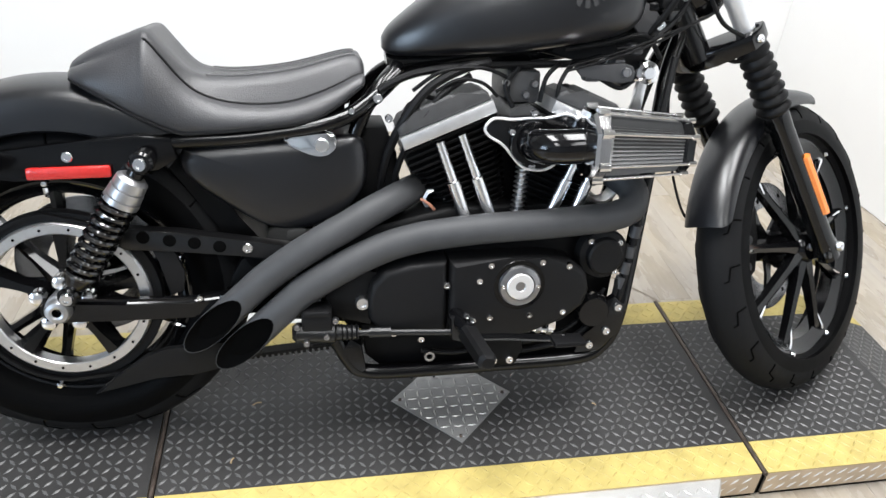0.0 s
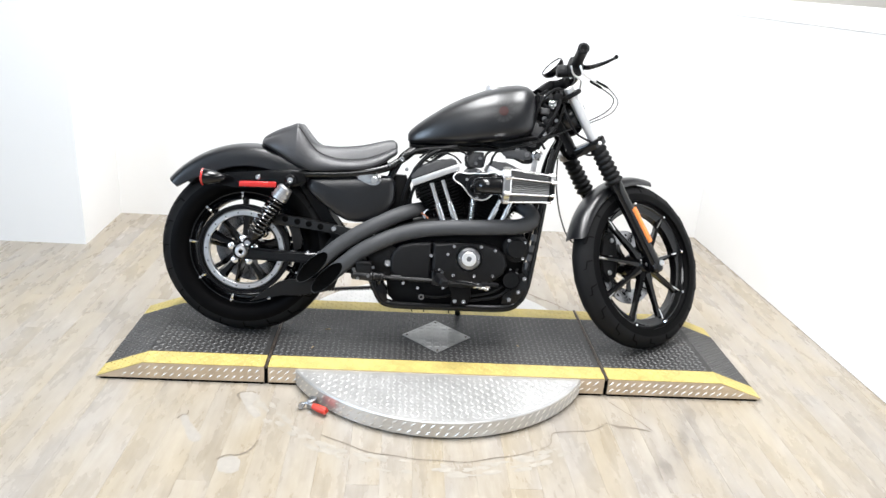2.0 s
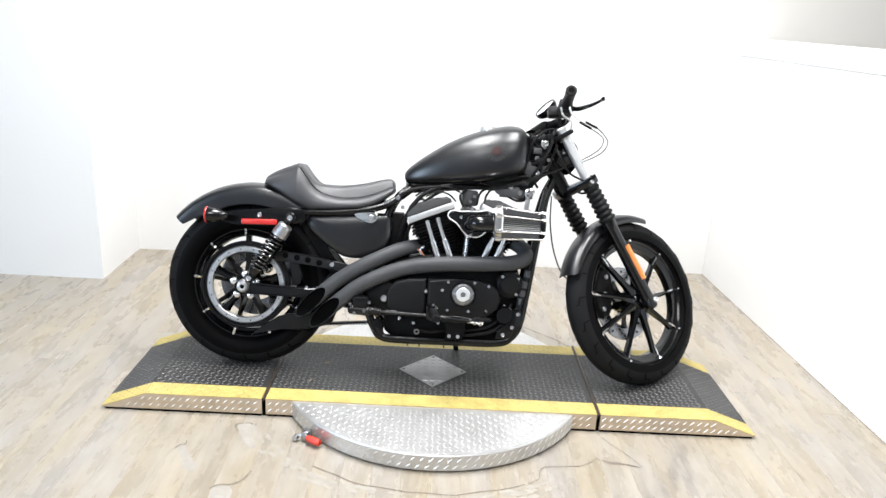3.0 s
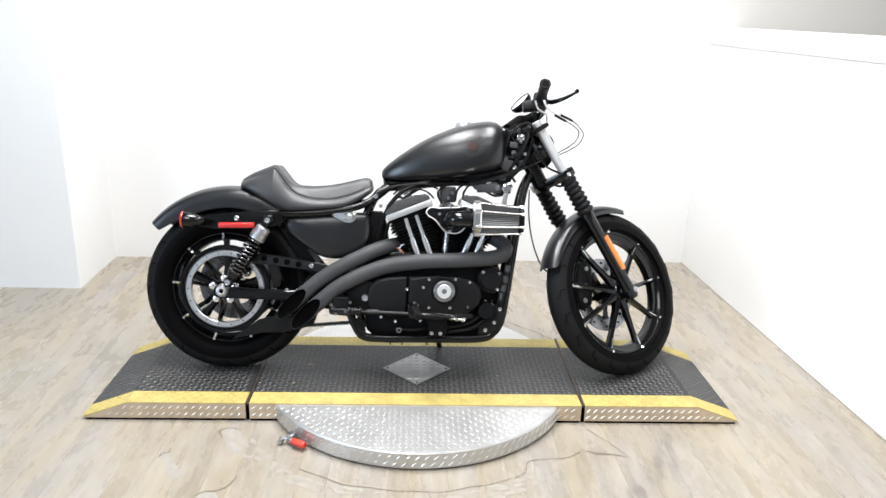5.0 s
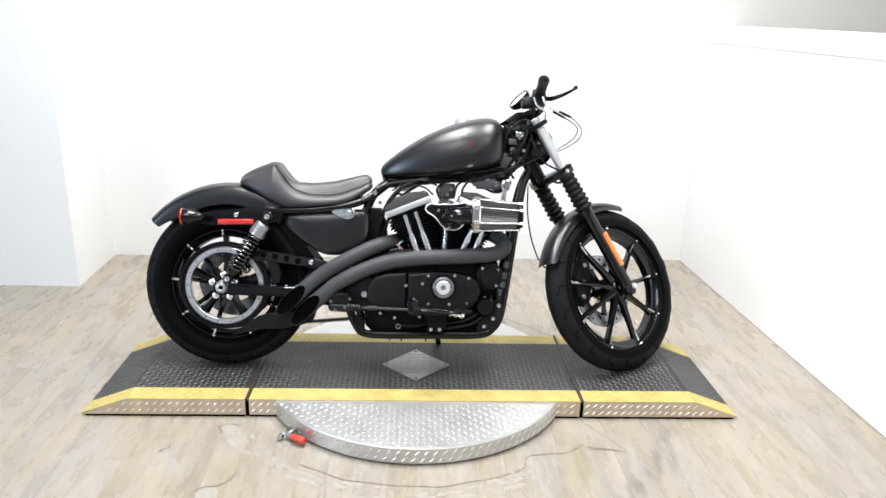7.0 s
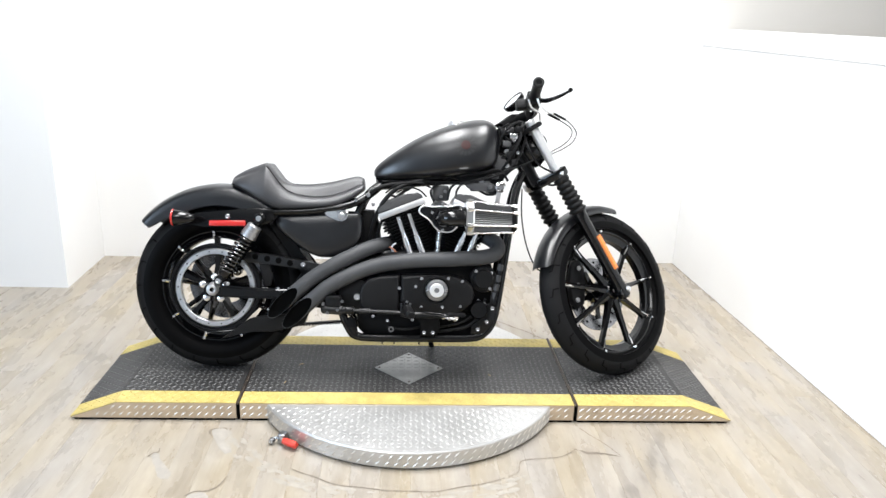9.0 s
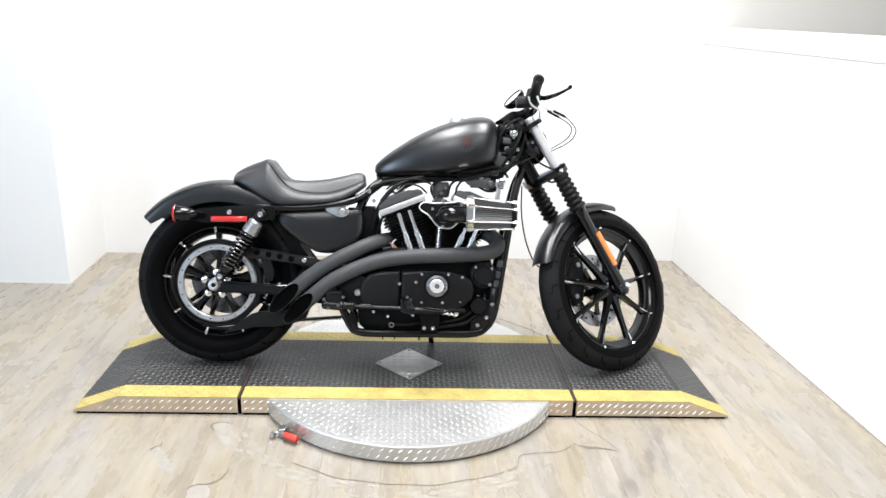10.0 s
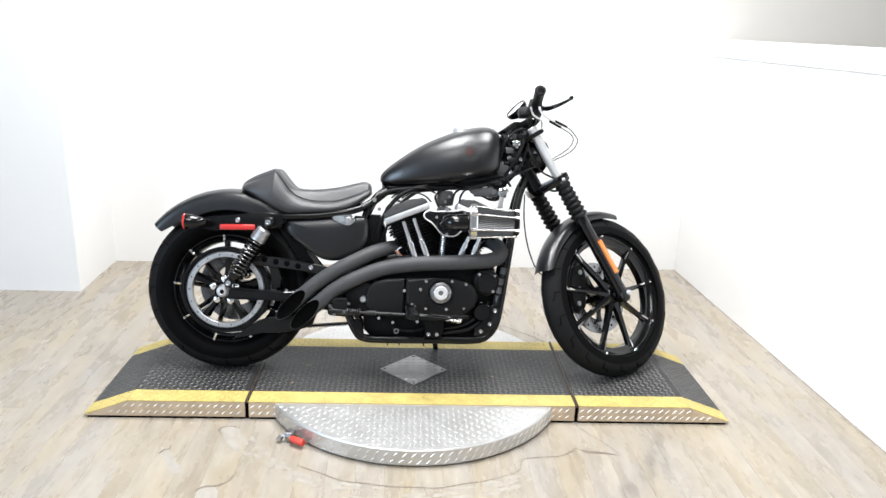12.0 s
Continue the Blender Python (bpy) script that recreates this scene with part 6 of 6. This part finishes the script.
def scuff(pts, r, label, mat=None):
    bm = bmesh.new()
    path = spline([(x, y, 0.0009 if mat else 0.0013) for x, y in pts], 5)
    for i in range(len(path) - 1):
        a, b = path[i], path[i + 1]
        d = (b - a).normalized()
        nrm = Vector((-d.y, d.x, 0)) * r * (0.5 + rng.random())
        vs = [bm.verts.new(q) for q in (a - nrm, b - nrm, b + nrm, a + nrm)]
        bm.faces.new(vs)
    ob = part("floor_crack", bm, mat or M_CRACK, floor, label)
    return ob


def floor_patch(outline, label, z=0.0006, mat=None):
    bm = bmesh.new()
    path = spline([(x, y, z) for x, y in outline], 4, True)
    bm.faces.new([bm.verts.new((p.x + rng.uniform(-0.003, 0.003), p.y + rng.uniform(-0.003, 0.003), z)) for p in path])
    part("floor_tear", bm, mat or M_TEAR, floor, label)


def arc(r, a0, a1, step, wave=0.006):
    """Points of an uneven circle round the turntable, angles in degrees."""
    out = []
    for k in range(int((a1 - a0) / step) + 1):
        a = a0 + step * k
        q = r + wave * math.sin(a * 0.37) * math.cos(a * 0.113)
        out.append((DISC.x + q * math.cos(radians(a)), DISC.y + q * math.sin(radians(a))))
    return out


# old repair that runs round the turntable: ragged pale flakes between a worn edge and a crack
bm = bmesh.new()
for k in range(90):
    a = radians(rng.uniform(211, 302))
    r = 0.716 + 0.066 * rng.random()
    c = Vector((DISC.x + r * math.cos(a), DISC.y + r * math.sin(a), 0.0004 + 0.000004 * k))
    along, out = Vector((-math.sin(a), math.cos(a), 0)), Vector((math.cos(a), math.sin(a), 0))
    la, lo_ = rng.uniform(0.010, 0.034), rng.uniform(0.005, 0.013)
    bm.faces.new([bm.verts.new(c + (along * la * math.cos(w) + out * lo_ * math.sin(w)) * rng.uniform(0.6, 1.15)) for w in [2 * math.pi * m_ / 11 for m_ in range(11)]])
tagged(part("worn_band", bm, M_BANDWEAR, floor, "ragged pale flakes of an old floor repair"), kind="stuff")
scuff(arc(0.706, 236, 297, 4), 0.0016, "thin crack round the turntable")
scuff([(0.325, -0.770), (0.362, -0.742), (0.372, -0.700), (0.392, -0.674), (0.470, -0.662), (0.520, -0.655), (0.570, -0.622)], 0.0016, "jagged crack in the floor")
floor_patch([(0.578, -0.606), (0.625, -0.622), (0.668, -0.628), (0.735, -0.652), (0.680, -0.640), (0.630, -0.636)], "dark torn edge", 0.0008, M_CRACK)
scuff([(0.63, -0.47), (0.66, -0.52), (0.695, -0.57), (0.735, -0.645)], 0.0011, "fine crack")
floor_patch([(-0.862, -0.655), (-0.842, -0.640), (-0.812, -0.690), (-0.765, -0.756), (-0.772, -0.784), (-0.800, -0.776), (-0.835, -0.705)], "pale torn patch")
scuff([(-0.868, -0.662), (-0.858, -0.640), (-0.842, -0.634), (-0.845, -0.612)], 0.0020, "dark torn edge")
floor_patch([(-0.700, -0.497), (-0.660, -0.482), (-0.625, -0.515), (-0.640, -0.560), (-0.605, -0.625), (-0.625, -0.640), (-0.665, -0.575)], "pale torn patch")
# Dark line painted for the shadow along this tear's edge.
scuff([(-0.690, -0.535), (-0.705, -0.505), (-0.695, -0.490), (-0.660, -0.482), (-0.645, -0.492)], 0.0022, "dark torn edge")
floor_patch([(-0.680, -0.868), (-0.640, -0.850), (-0.615, -0.880), (-0.620, -0.930), (-0.670, -0.925)], "pale torn patch")
scuff([(-0.690, -0.870), (-0.665, -0.848), (-0.632, -0.846), (-0.600, -0.820), (-0.585, -0.770)], 0.0020, "dark torn edge")
scuff(arc(0.775, 28, 60, 4), 0.0028, "dark crack behind the platform")

# dark open joint between the flooring and the partition
bm = bmesh.new()
a0_, b0_ = Vector((1.846, -4.0, 0)), Vector((1.6555, 1.4585, 0))
d = (b0_ - a0_).normalized()
q = Vector((-d.y, d.x, 0))
pieces = 90
for k in range(pieces):
    a, b = a0_.lerp(b0_, k / pieces), a0_.lerp(b0_, (k + 1) / pieces)
    w = rng.uniform(0.003, 0.007)
    bm.faces.new([bm.verts.new(p + EZ * 0.0007) for p in (a + q * 0.0005, b + q * 0.0005, b + q * w, a + q * w)])
tagged(part("edge_gap", bm, M_CRACK, floor, "dark joint at the partition's foot"), kind="stuff")

# cap along the partition's top
bm = bmesh.new()
q = q * 0.008
r_ = Vector((d.y, -d.x, 0)) * 0.132
loft(bm, [[p + q + EZ * 1.320, p + q + EZ * 1.412, p + r_ + EZ * 1.412, p + r_ + EZ * 1.320] for p in (a0_, b0_ - d * 0.004)])
tagged(part("partition_cap", bm, M_WALL), "white cap board on the partition", "trim", kind="structure")

# a few wood splinters on the deck
M_SPLINTER = material("pale_wood_splinter", (0.42, 0.30, 0.16), 0.6, vary=0.3, scale=200)
for x, y, ang, ln in ((-0.431, -0.121, 20, 0.020), (-0.473, -0.275, 70, 0.014), (0.32, -0.20, -40, 0.010)):
    bm = bmesh.new()
    tube(bm, [(-ln / 2, 0, 0.0018), (0, ln * 0.12, 0.0024), (ln / 2, 0, 0.0018)], 0.0014, 6, 3)
    ob = part("wood_splinter", bm, M_SPLINTER)
    ob.matrix_world = Matrix.Translation((x, y, H + 0.0022)) @ pose(0, 0, 0, 0, 0, ang)
    tagged(ob, "tiny pale wood splinter lying on the deck", "splinter", "splinters on the deck")
